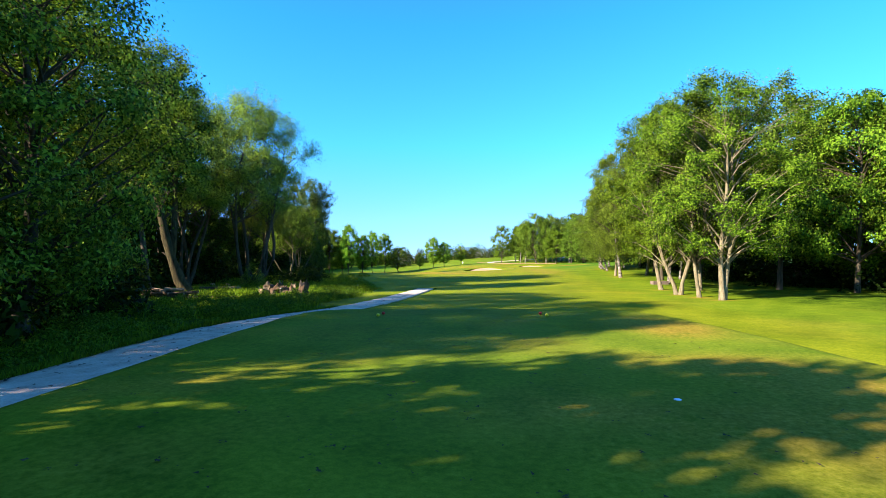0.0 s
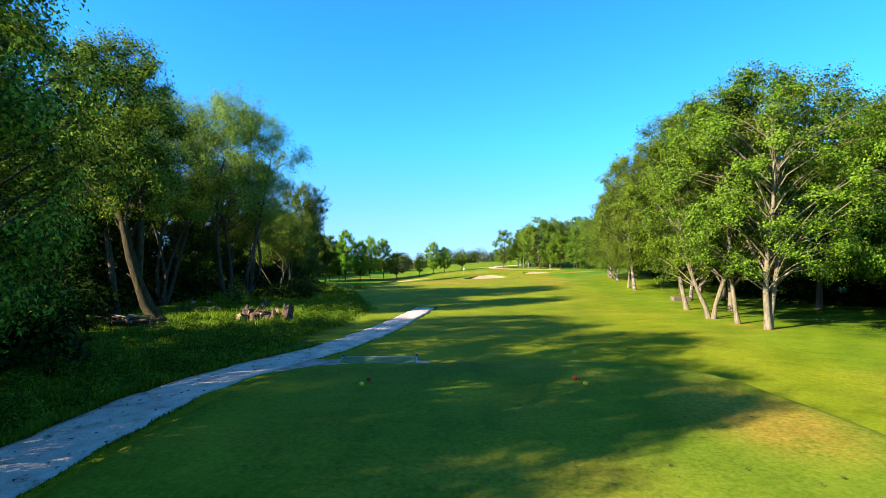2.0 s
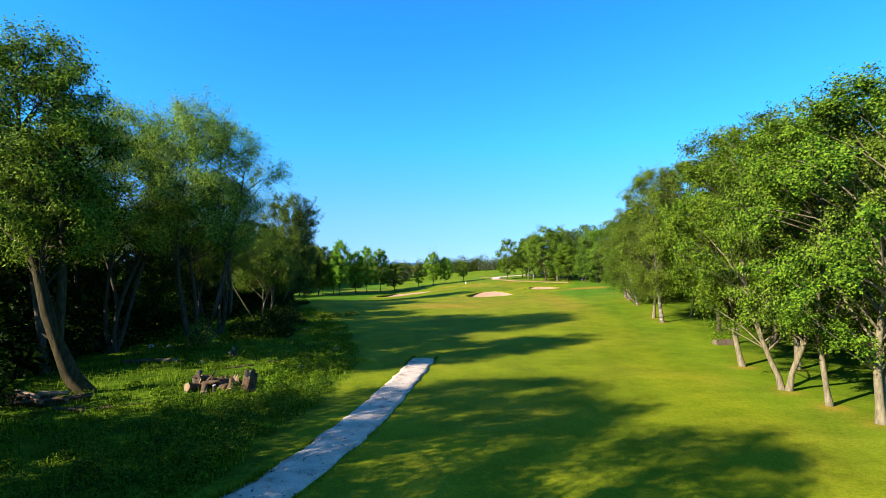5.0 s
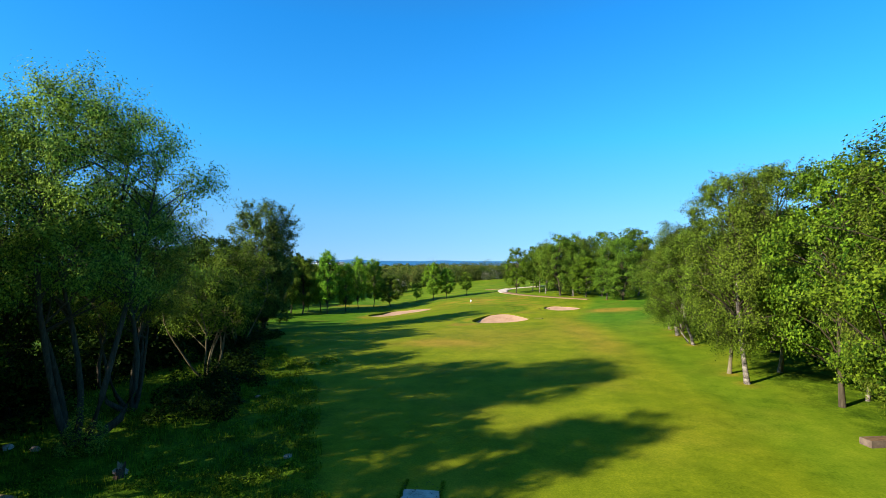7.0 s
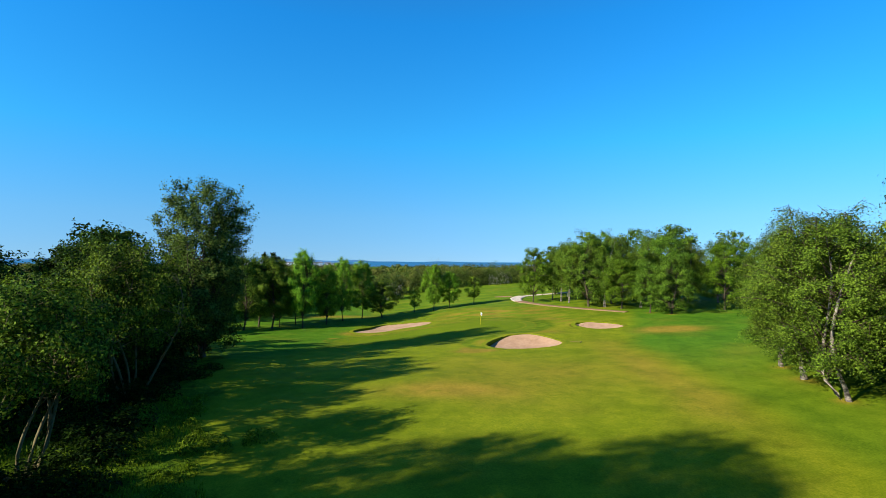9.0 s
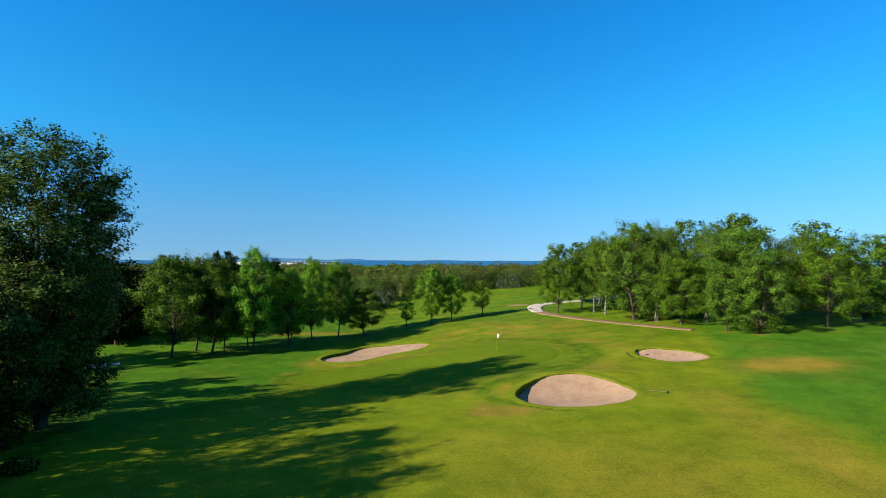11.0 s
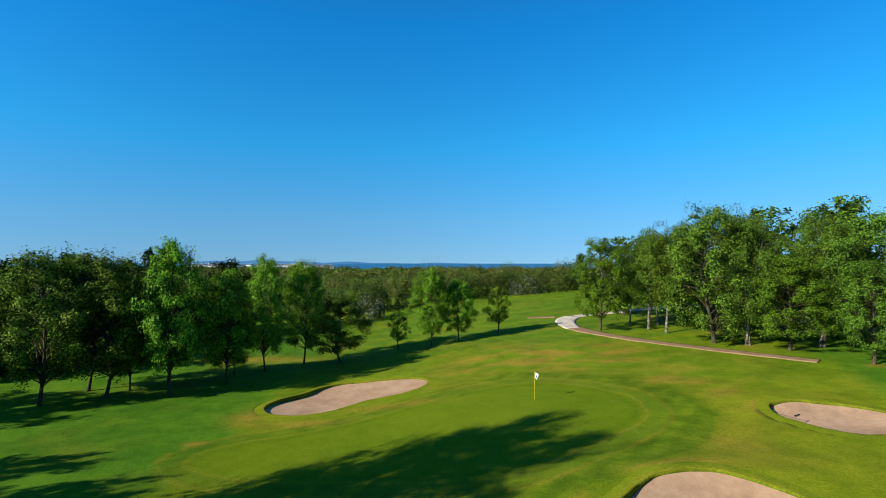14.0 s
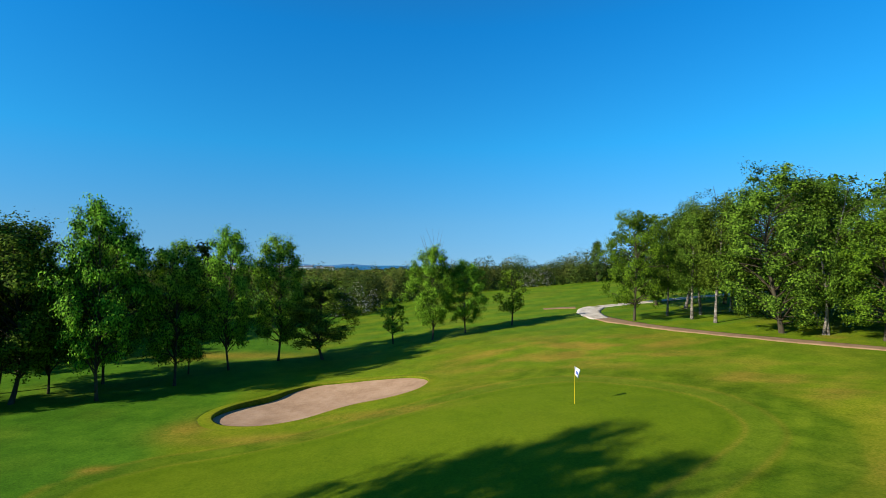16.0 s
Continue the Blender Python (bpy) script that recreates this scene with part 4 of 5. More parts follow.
for k, (x, y, h, wide) in enumerate([
        (-33.1, 144.0, 13.2, 7.0), (-27.7, 145.0, 14.2, 5.2), (-24.3, 149.0, 11.4, 5.0), (-25.1, 152.9, 7.4, 3.0), (-22.1, 154.2, 12.6, 4.4), (-19.0, 158.0, 12.0, 5.0), (-14.6, 158.0, 7.9, 6.0), (-4.2, 162.2, 9.8, 4.6), (-0.6, 164.2, 7.9, 4.2),
        (-36.4, 146.6, 12.4, 7.0), (-32.6, 146.9, 9.8, 4.0), (-30.3, 149.6, 11.0, 5.0), (-37.4, 142.0, 13.4, 7.0)]):
    made = tree("young_tree", ROW[k % 3], "young tree with dead bare shoots at the top" if k == 7 else "young leafy tree standing in mown grass", "tree", x, y, 83 * k, wide / 5.6, h / 10.3, ROW_GROUP)
    if k == 7:
        shoots = [(curve((0.1 * math.cos(j), 0.1 * math.sin(j), 8.2), (1.5 * math.cos(2.4 * j), 1.5 * math.sin(2.4 * j), 11.6 + 0.8 * math.sin(5 * j)), rng, 5, 0.06), [0.03, 0.024, 0.018, 0.012, 0.006]) for j in range(11)]
        part("dead_shoots", tubes(shoots, 4), BARK_STEM, made, "bare grey dead shoots")
for x, y, h in [(-8.3, 162.8, 4.68), (4.7, 166.5, 5.99)]:
    tree("sapling", SAPLING, "small young tree with a thin stem", "tree", x, y, 40 * x, h / 5, h / 5, ROW_GROUP)

for k, (x, y, h, kind) in enumerate([
        (29.6, 152.1, 14.08, 1), (24.7, 160.6, 13.73, 2), (23.7, 163.5, 12.93, 2), (22.4, 166.6, 11.96, 2), (26.2, 166.6, 13.75, 2), (27.0, 172.0, 12.62, 0), (32.4, 156.9, 15.17, 0), (35.7, 149.7, 13.53, 1), (30.3, 167.5, 15.2, 0), (39.6, 154.7, 15.04, 1),
        (43.7, 148.3, 13.03, 0), (36.5, 163.1, 14.85, 1), (33.1, 174.2, 13.52, 1), (52.4, 153.0, 13.67, 0)]):
    tree("birch", FAR_BIRCH[kind], "slender drooping birch with a pale trunk", "birch", x, y, 71 * k, h / 14 * (1.06 + 0.2 * (k % 3) / 2), h / 14, FAR_GROUP, (4.5 * math.sin(2.1 * k), 5 * math.sin(1.3 * k + 1)))
for k, (x, y, h, wide, kind) in enumerate([
        (27.0, 153.8, 14.3, 1.15, 2), (17.6, 163.8, 11.6, 0.72, 1), (31.7, 148.6, 9.2, 0.85, 1), (37.0, 139.2, 9.48, 0.85, 2), (34.5, 142.0, 8.67, 0.75, 0), (39.3, 145.5, 12.98, 1.05, 0), (47.7, 142.0, 11.44, 0.9, 1), (55.5, 145.6, 11.56, 0.9, 2),
        (63.5, 150.5, 11.68, 0.9, 3), (31.6, 161.7, 14.25, 1.2, 2), (50.2, 165.4, 14.68, 1.1, 3), (59.1, 159.8, 13.75, 1.0, 3), (70.1, 154.0, 12.75, 1.0, 3), (76.7, 159.6, 11.73, 0.9, 3), (25.0, 175.9, 11.53, 1.0, 3), (45.9, 159.0, 15.18, 1.1, 3), (41.6, 167.2, 14.61, 1.1, 3)]):
    tree("broad_tree", FAR_OAK[kind] if kind < 3 else BACK_OAK, "broad tree in full green leaf", "tree", x, y, 57 * k, wide, h / 13, FAR_GROUP)
# Trees added to close the wood's back, leaves coloured as its shade.
for k, (x, y, s) in enumerate([(50, 38, 0.95), (48, 52, 1.0), (46, 66, 1.0), (47, 80, 0.95), (52, 94, 0.85)]):
    tree("sycamore", SHADES[2 + k % 2], "dense tree at the back of the wood, painted dark as shade", "tree", x, y, 47 * k, s, s, RIGHT_GROUP)


# ---- hedges, scrub and undergrowth ----
def thicket(name, spots, per, size, mat, label, seed, slim=0.6):
    """Lumpy leafy bushes in one mesh. spots: x, y, radius, height."""
    r = np.random.default_rng(seed)
    pos, lie = [], []
    for x, y, rad, high in spots:
        n = int(per)
        d = r.normal(size=(n, 3))
        d /= np.linalg.norm(d, axis=1)[:, None]
        d[:, 2] = np.abs(d[:, 2])
        lob = r.normal(size=(6, 3))
        lob /= np.linalg.norm(lob, axis=1)[:, None]
        k = (0.62 + 0.42 * np.clip((d @ lob.T).max(1), 0, 1) ** 2) * r.uniform(0.8, 1.05, n)
        p = d * k[:, None] * np.array([rad, rad, high])
        p += np.array([x, y, gz(x, y)])
        pos.append(p)
        lie.append(d + np.array([0, 0, 0.2]))
    lie = np.concatenate(lie)
    v, f = leaves(np.concatenate(pos), size, r, slim, lie[::-1], 0.3, 0.7, lie)
    return tagged(new(name, mesh_of(name, v, f, mat)), label, "bushes", kind="stuff")


def along(pts, gap, r, wide=1.0):
    out = []
    for (ax, ay), (bx, by) in zip(pts, pts[1:]):
        n = max(1, int(math.hypot(bx - ax, by - ay) / gap))
        for i in range(n):
            t = (i + r.uniform()) / n
            out.append((ax + (bx - ax) * t + r.normal() * wide, ay + (by - ay) * t + r.normal() * wide))
    return out


HEDGE = [(-75, 168), (-48, 182), (-18, 199), (15, 211), (45, 216), (80, 218)]
thicket("hedge", [(x, y, rng.uniform(2.0, 3.8), rng.uniform(4.2, 7.2)) for x, y in along(HEDGE, 1.4, rng, 1.8)], 1000, 0.30, HEDGE_LEAF, "tall overgrown field hedge in mixed greens", 3)
MAY = [(15.5, 207.9, 2.6, 4.8), (13.0, 207.4, 1.8, 3.8), (17.7, 209.0, 1.6, 3.6), (-15.8, 187.0, 2.2, 5.2), (-18.2, 185.1, 1.9, 4.6), (-14.2, 189.3, 1.4, 3.8), (30.9, 212.6, 2.2, 5.2), (34.2, 213.6, 1.7, 4.4)]
thicket("hawthorn", [(x, y, r * 1.02, h * 1.03) for x, y, r, h in MAY], 560, 0.32, HEDGE_LEAF, "dark green hawthorn bushes in the hedge", 14)
thicket("blossom", [(x, y, r, h) for x, y, r, h in MAY], 330, 0.19, BLOSSOM, "white hawthorn blossom in the hedge", 4)
tree("conifer", CONIFER, "small dark conifer standing above the hedge", "conifer", 27.6, 209.6, 0, 1.0, 1.0)
near = []
for _ in range(300):
    y = 222 + 130 * rng.uniform() ** 1.2
    near.append((rng.uniform(-0.9, 0.9) * (y - 60), y, rng.uniform(2.2, 5.2), rng.uniform(3.2, 7.6)))
thicket("scrub", near, 540, 0.38, SCRUB_LEAF, "rounded scrub bushes in olive and fresh green", 5)
far = []
for _ in range(480):
    y = 330 + 330 * rng.uniform() ** 1.3
    far.append((rng.uniform(-0.95, 0.95) * (y - 40), y, rng.uniform(3, 8), rng.uniform(3.5, 7.6)))
thicket("scrub", far, 150, 0.95, SCRUB_LEAF, "rolling scrub woodland stretching towards the sea", 15)
woods = []
for _ in range(700):
    y = 520 + 560 * rng.uniform() ** 1.2
    woods.append((rng.uniform(-0.85, 0.8) * (y - 60), y, rng.uniform(6, 15), rng.uniform(5.5, 9.5)))
thicket("far_woods", woods, 100, 2.2, SCRUB_LEAF, "low coastal woodland before the sea", 7)
# Wood edge and undergrowth leaves are near black, shade painted as colour.
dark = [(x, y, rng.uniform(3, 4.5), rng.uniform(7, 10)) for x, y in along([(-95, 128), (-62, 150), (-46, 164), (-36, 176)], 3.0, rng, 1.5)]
thicket("wood_edge", dark, 900, 0.45, SHADE_PAINTED_LEAF, "dense wood edge behind the young trees, painted dark as shade", 6)
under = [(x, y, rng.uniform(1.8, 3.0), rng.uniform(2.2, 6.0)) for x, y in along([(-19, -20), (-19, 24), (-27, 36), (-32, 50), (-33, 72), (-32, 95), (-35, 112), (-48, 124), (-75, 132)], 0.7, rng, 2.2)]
thicket("undergrowth", under, 330, 0.36, SHADE_PAINTED_LEAF, "tangled undergrowth beneath the trees, shade painted into its leaves", 8)
# Low bushes added to blacken the ground where the wood's shade lies.
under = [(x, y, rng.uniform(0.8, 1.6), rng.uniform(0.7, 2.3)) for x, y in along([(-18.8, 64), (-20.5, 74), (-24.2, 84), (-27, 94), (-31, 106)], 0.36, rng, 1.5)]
thicket("undergrowth", under, 260, 0.2, SHADE_PAINTED_LEAF, "low near-black bushes added to darken the wood edge", 10)
# Fills the dark gap behind the trunks with shade-coloured leaves.
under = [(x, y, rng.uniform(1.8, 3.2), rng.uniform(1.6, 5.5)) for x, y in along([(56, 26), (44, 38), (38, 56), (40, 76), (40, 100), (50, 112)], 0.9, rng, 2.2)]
thicket("undergrowth", under, 400, 0.34, SHADE_PAINTED_LEAF, "undergrowth at the back of the wood, shade painted into its leaves", 9)


# ---- the sea, the far shore and the town ----
def box(bm, lo, hi, turn=0.0):
    c = [(a + b) / 2 for a, b in zip(lo, hi)]
    d = [b - a for a, b in zip(lo, hi)]
    bmesh.ops.create_cube(bm, size=1, matrix=pose(*c, 0, 0, turn) @ Matrix.Diagonal((*d, 1)))
    return bm


def build_sea():
    m, n, l, b = material("sea_water", 0.35)
    where = n.new("ShaderNodeTexCoord").outputs["Object"]
    l.new(ramp(n, l, noise_of(n, l, where, 0.004, 3), [(0.3, (0.010, 0.075, 0.16)), (0.7, (0.02, 0.11, 0.22))]), b.inputs["Base Color"])
    bump(n, l, noise_of(n, l, where, 0.15, 4), b.inputs["Normal"], 0.4, 0.6)
    v = np.array([(-4800, 1250, 0.25), (4800, 1050, 0.25), (4800, 4750, 0.25), (-4800, 4750, 0.25)], float)
    tagged(new("water", mesh_of("water", v, [[0, 1, 2, 3]], m)), "flat blue sea along the horizon", "sea", kind="structure")


build_sea()
# The blue of distance haze is put into the hills' own colour.
HAZED_HILL = plain("hazed_hill", [(0.05, 0.15, 0.28), (0.07, 0.18, 0.32)], 0.002, 0.95, 0.1, 0.5)


def build_hills():
    x = np.linspace(-3900, 500, 160)
    h = 17 + 9 * np.sin(x / 310) + 6 * np.sin(x / 127 + 1) + 4 * np.sin(x / 61 + 2)
    h = np.clip(h, 5, 60) * sstep(500, -700, x) * 0.9 + 12 * bell(x, 0, -1950, 0, 150, 1)
    rows = []
    for dy, k in ((0, 0.0), (30, 0.55), (80, 0.92), (150, 1.0), (300, 0.0)):
        rows.append(np.stack([x, 4350 + dy + 0 * x, h * k - 1], -1))
    v = np.concatenate(rows)
    i, j = np.meshgrid(np.arange(4), np.arange(159), indexing="ij")
    f = np.stack([i * 160 + j, i * 160 + j + 1, (i + 1) * 160 + j + 1, (i + 1) * 160 + j], -1).reshape(-1, 4)
    tagged(new("backdrop", mesh_of("backdrop", v, f, HAZED_HILL, True)), "low hills across the water, distance haze painted in blue", "hills", kind="structure")


build_hills()
RENDERED = plain("white_render", [(0.70, 0.68, 0.64), (0.82, 0.80, 0.77)], 0.5, 0.8, 0.1, 0.01)
SLATE = plain("slate", [(0.10, 0.10, 0.11), (0.18, 0.17, 0.17)], 0.6, 0.7, 0.3, 0.02)
PANE = plain("dark_pane", [(0.02, 0.03, 0.04), (0.04, 0.05, 0.06)], 0.5, 0.2, 0.0, 0.01)


def house_at(x, y, w, d, h, turn):
    """A plain far house: walls, pitched roof, chimney, windows."""
    holder = new("house")
    holder.matrix_basis = pose(x, y, gz(x, y), 0, 0, turn)
    part("wall", box(bmesh.new(), (-w / 2, -d / 2, -0.5), (w / 2, d / 2, h)), RENDERED, holder)
    e, r = 0.4, h + d * 0.32
    v = [(-w / 2 - e, -d / 2 - e, h - 0.1), (w / 2 + e, -d / 2 - e, h - 0.1), (w / 2 + e, d / 2 + e, h - 0.1), (-w / 2 - e, d / 2 + e, h - 0.1), (-w / 2 - e, 0, r), (w / 2 + e, 0, r)]
    roof = part("roof", (v, [[0, 1, 5, 4], [2, 3, 4, 5], [0, 4, 3], [1, 2, 5], [0, 3, 2, 1]]), SLATE, holder)
    part("chimney", box(bmesh.new(), (w * 0.3, -0.4, r - 0.8), (w * 0.3 + 0.9, 0.4, r + 1.1)), RENDERED, roof)
    for k in range(3):
        for z in (0.7, 2.7)[: 2 if h > 4 else 1]:
            u = (k - 1) * w * 0.3
            part("window", box(bmesh.new(), (u - 0.6, -d / 2 - 0.06, z), (u + 0.6, -d / 2 + 0.02, z + 1.2)), PANE, holder)
    return tagged(holder, "white rendered house with a dark slate roof", "house", "houses of the far town")


hr = np.random.default_rng(19)
for k in range(46):
    u = hr.uniform()
    y = 1120 + 150 * hr.uniform()
    bearing = -0.50 + 0.30 * u
    house_at(bearing * (y - 100), y, hr.uniform(9, 20), hr.uniform(7, 9), (7.2, 6.4, 5.6)[k % 3], hr.uniform(-25, 25))

# ---- golf things ----
PAINT_YELLOW = plain("yellow_paint", [(0.75, 0.50, 0.02), (0.85, 0.60, 0.03)], 8, 0.4, 0.05, 0.002)
PAINT_RED = plain("red_paint", [(0.55, 0.03, 0.02), (0.68, 0.05, 0.03)], 8, 0.4, 0.05, 0.002)
CLOTH = plain("flag_cloth", [(0.72, 0.73, 0.78), (0.82, 0.83, 0.86)], 6, 0.8, 0.1, 0.004)
CLOTH_BLUE = plain("blue_print", [(0.04, 0.06, 0.30), (0.06, 0.09, 0.38)], 6, 0.8, 0.1, 0.004)
HOLE = plain("hole_liner", [(0.02, 0.02, 0.02), (0.04, 0.04, 0.04)], 20, 0.6, 0.1, 0.002)


def disc(bm, x, y, z0, z1, r0, r1, sides=16):
    bmesh.ops.create_cone(bm, cap_ends=True, segments=sides, radius1=r0, radius2=r1, depth=z1 - z0, matrix=Matrix.Translation((x, y, (z0 + z1) / 2)))
    return bm


def build_flag(x, y):
    holder = new("flagstick")
    holder.location = (x, y, gz(x, y))
    part("pole", disc(bmesh.new(), 0, 0, -0.15, 2.13, 0.011, 0.007, 10), PAINT_YELLOW, holder, "thin yellow pole")
    part("cup", disc(bmesh.new(), 0, 0, 0.012, 0.016, 0.054, 0.054, 20), HOLE, holder, "dark hole in the turf")
    u, w = np.meshgrid(np.linspace(0, 1, 13), np.linspace(0, 1, 9))
    px = 0.01 + 0.30 * u * (1 - 0.25 * w)
    pz = 2.11 - 0.42 * w - 0.30 * u * (0.6 + 0.4 * w)
    py = 0.06 * np.sin(u * 5 + w * 2) * (0.3 + u)
    v = np.stack([px, py, pz], -1).reshape(-1, 3)
    i, j = np.meshgrid(np.arange(8), np.arange(12), indexing="ij")
    f = np.stack([i * 13 + j, i * 13 + j + 1, (i + 1) * 13 + j + 1, (i + 1) * 13 + j], -1).reshape(-1, 4)
    flag = part("flag", (v, f), CLOTH, holder, "limp white flag", True)
    m = flag.modifiers.new("cloth", "SOLIDIFY")
    m.thickness = 0.004
    patch = v.reshape(9, 13, 3)[3:7, 4:9].reshape(-1, 3) + np.array([0, -0.006, 0])
    i, j = np.meshgrid(np.arange(3), np.arange(4), indexing="ij")
    g = np.stack([i * 5 + j, i * 5 + j + 1, (i + 1) * 5 + j + 1, (i + 1) * 5 + j], -1).reshape(-1, 4)
    part("print", (patch, g), CLOTH_BLUE, flag, "blue patch on the flag")
    return tagged(holder, "yellow golf flagstick with a limp white flag", "golf flag")


build_flag(4.22, 137.05)


def marker(x, y, mat, label):
    holder = new("tee_marker")
    holder.location = (x, y, gz(x, y))
    bm = bmesh.new()
    bmesh.ops.create_uvsphere(bm, u_segments=16, v_segments=10, radius=0.075, matrix=Matrix.Translation((0, 0, 0.07)) @ Matrix.Diagonal((1, 1, 0.85, 1)))
    part("ball", bm, mat, holder, "", True)
    part("spike", disc(bmesh.new(), 0, 0, -0.10, 0.03, 0.006, 0.012, 8), HOLE, holder)
    return tagged(holder, label, "tee marker", "markers on the tee")


for x, mat, label in ((-2.62, PAINT_YELLOW, "small yellow ball marking the tee"), (4.08, PAINT_YELLOW, "small yellow ball marking the tee")):
    marker(x, 20.2, mat, label)
for x in (-2.5, 3.95):
    marker(x, 20.9, PAINT_RED, "small red ball marking the tee")

CARPET = plain("mat_carpet", [(0.045, 0.11, 0.035), (0.08, 0.17, 0.055), (0.14, 0.21, 0.09)], 2, 1.0, 0.4, 0.01)
EDGING = plain("white_edging", [(0.3075, 0.3075, 0.2829), (0.4182, 0.4125, 0.3813)], 3, 0.7, 0.2, 0.004)
BLUE_POST = plain("blue_post", [(0.02, 0.04, 0.12), (0.04, 0.07, 0.20)], 5, 0.5, 0.1, 0.003)
CONCRETE = plain("concrete", [(0.1804, 0.1558, 0.1312), (0.2788, 0.2460, 0.2050), (0.3444, 0.3034, 0.2542)], 2, 0.95, 0.5, 0.02)


def build_mat():
    holder = new("driving_mat")
    holder.matrix_basis = pose(-3.1, 27.68, gz(-3.1, 27.6) + 0.05, 0, 0, 2)
    w, d = 1.70, 0.80
    part("slab", box(bmesh.new(), (-w - 0.03, -d - 0.03, -0.2), (w + 0.03, d + 0.03, 0.015)), CONCRETE, holder, "rough concrete base")
    part("carpet", box(bmesh.new(), (-w + 0.04, -d + 0.04, 0.018), (w - 0.04, d - 0.04, 0.04)), CARPET, holder, "worn green carpet")
    for lo, hi in (((-w, -d, 0.018), (w, -d + 0.03, 0.055)), ((-w, d - 0.03, 0.018), (w, d, 0.055)), ((-w, -d + 0.034, 0.018), (-w + 0.03, d - 0.034, 0.055)), ((w - 0.03, -d + 0.034, 0.018), (w, d - 0.034, 0.055))):
        part("edging", box(bmesh.new(), lo, hi), EDGING, holder, "white edging strip")
    for x in (-w + 0.02, w - 0.02):
        p = part("post", disc(bmesh.new(), x, d + 0.06, -0.1, 0.15, 0.05, 0.045, 12), BLUE_POST, holder, "short blue post")
        part("cap", disc(bmesh.new(), x, d + 0.06, 0.15, 0.17, 0.05, 0.035, 12), EDGING, p)
    tagged(holder, "green carpet driving mat with white edging", "driving mat")


build_mat()

CUT_WOOD = plain("cut_wood", [(0.1525, 0.0968, 0.0487), (0.2288, 0.1574, 0.0869), (0.2796, 0.2132, 0.1353)], 5, 0.9, 0.4, 0.01)


STUMP_WOOD = plain("stump_wood", [(0.0260, 0.0160, 0.0090), (0.0900, 0.0560, 0.0310), (0.1900, 0.1260, 0.0760)], 4, 0.95, 0.9, 0.03, stretch=(2, 2, 0.7))


def log_at(x, y, lift, length, r, turn, tilt, seed, name="log", label="weathered cut log lying on the grass", group="log piles in the grass", pale=False):
    """A rough cut log: barked side, two paler cut ends."""
    q = np.random.default_rng(seed)
    n, m = 14, 6
    a = np.linspace(0, 2 * math.pi, n, endpoint=False)
    knob = 1 + 0.10 * np.sin(2 * a + seed) + 0.07 * np.sin(3 * a + 2 * seed) + 0.04 * q.normal(size=n)
    rows = []
    for k in range(m):
        t = k / (m - 1)
        rr = r * knob * (1 + 0.12 * math.sin(3 * t + seed)) * (1 - 0.12 * t)
        rows.append(np.stack([np.full(n, (t - 0.5) * length) + 0.02 * q.normal(size=n), rr * np.cos(a) + 0.05 * length * math.sin(2.5 * t + seed), rr * np.sin(a)], -1))
    v = np.concatenate(rows)
    i, j = np.meshgrid(np.arange(m - 1), np.arange(n), indexing="ij")
    f = np.stack([i * n + j, i * n + (j + 1) % n, (i + 1) * n + (j + 1) % n, (i + 1) * n + j], -1).reshape(-1, 4)
    holder = new(name)
    holder.matrix_basis = pose(x, y, gz(x, y) + lift + r * 0.8, 0, tilt, turn)
    part("bark", (v, f), CUT_WOOD if pale else STUMP_WOOD, holder, "", True)
    for k, nm in ((0, rows[0]), (m - 1, rows[-1])):
        c = nm.mean(0) + np.array([(-0.015 if k == 0 else 0.015), 0, 0])
        fan = [[n, (t + 1) % n, t] if k == 0 else [n, t, (t + 1) % n] for t in range(n)]
        part("cut_end", (np.concatenate([nm, c[None]]), fan), CUT_WOOD, holder, "pale sawn end")
    return tagged(holder, label, "log", group)


q = np.random.default_rng(23)
for k in range(16):
    row, col = k // 6, k % 6
    log_at(-22.4 + (col - 2.5) * 0.42 + 0.2 * q.normal(), 40.9 + 0.35 * q.normal(), row * 0.24, q.uniform(1.3, 2.1), q.uniform(0.10, 0.17), q.uniform(-25, 35), q.uniform(-6, 6), k, pale=(k in (13, 15)))
for k, (x, y, l, r, turn, tilt, up) in enumerate([(-15.6, 44.0, 0.95, 0.30, 60, 10, 0), (-14.8, 43.7, 1.0, 0.24, 105, -8, 0.05), (-14.2, 44.3, 1.3, 0.26, -30, 14, 0.12), (-14.9, 44.4, 0.9, 0.24, 35, 18, 0.42), (-13.0, 43.5, 0.7, 0.2, 80, 5, 0.0)]):
    log_at(x, y, up, l, r, turn, tilt, 60 + k, label="thick gnarled log heaped beside a stump")
for k, (x, y, l, r, turn) in enumerate([(-23.9, 52.7, 2.6, 0.16, 8), (-22.1, 53.0, 1.8, 0.14, -12), (-19.3, 40.2, 2.4, 0.09, 10), (-20.2, 39.9, 1.8, 0.10, -5), (-17.4, 41.1, 1.5, 0.06, 30), (-13.0, 52.7, 2.4, 0.13, 18), (-15.5, 50.8, 1.8, 0.10, 28)]):
    log_at(x, y, -0.02, l, r, turn, 0, 80 + k, name="fallen_branch", label="fallen branch half sunk in rough grass", group="fallen branches", pale=(k == 1))


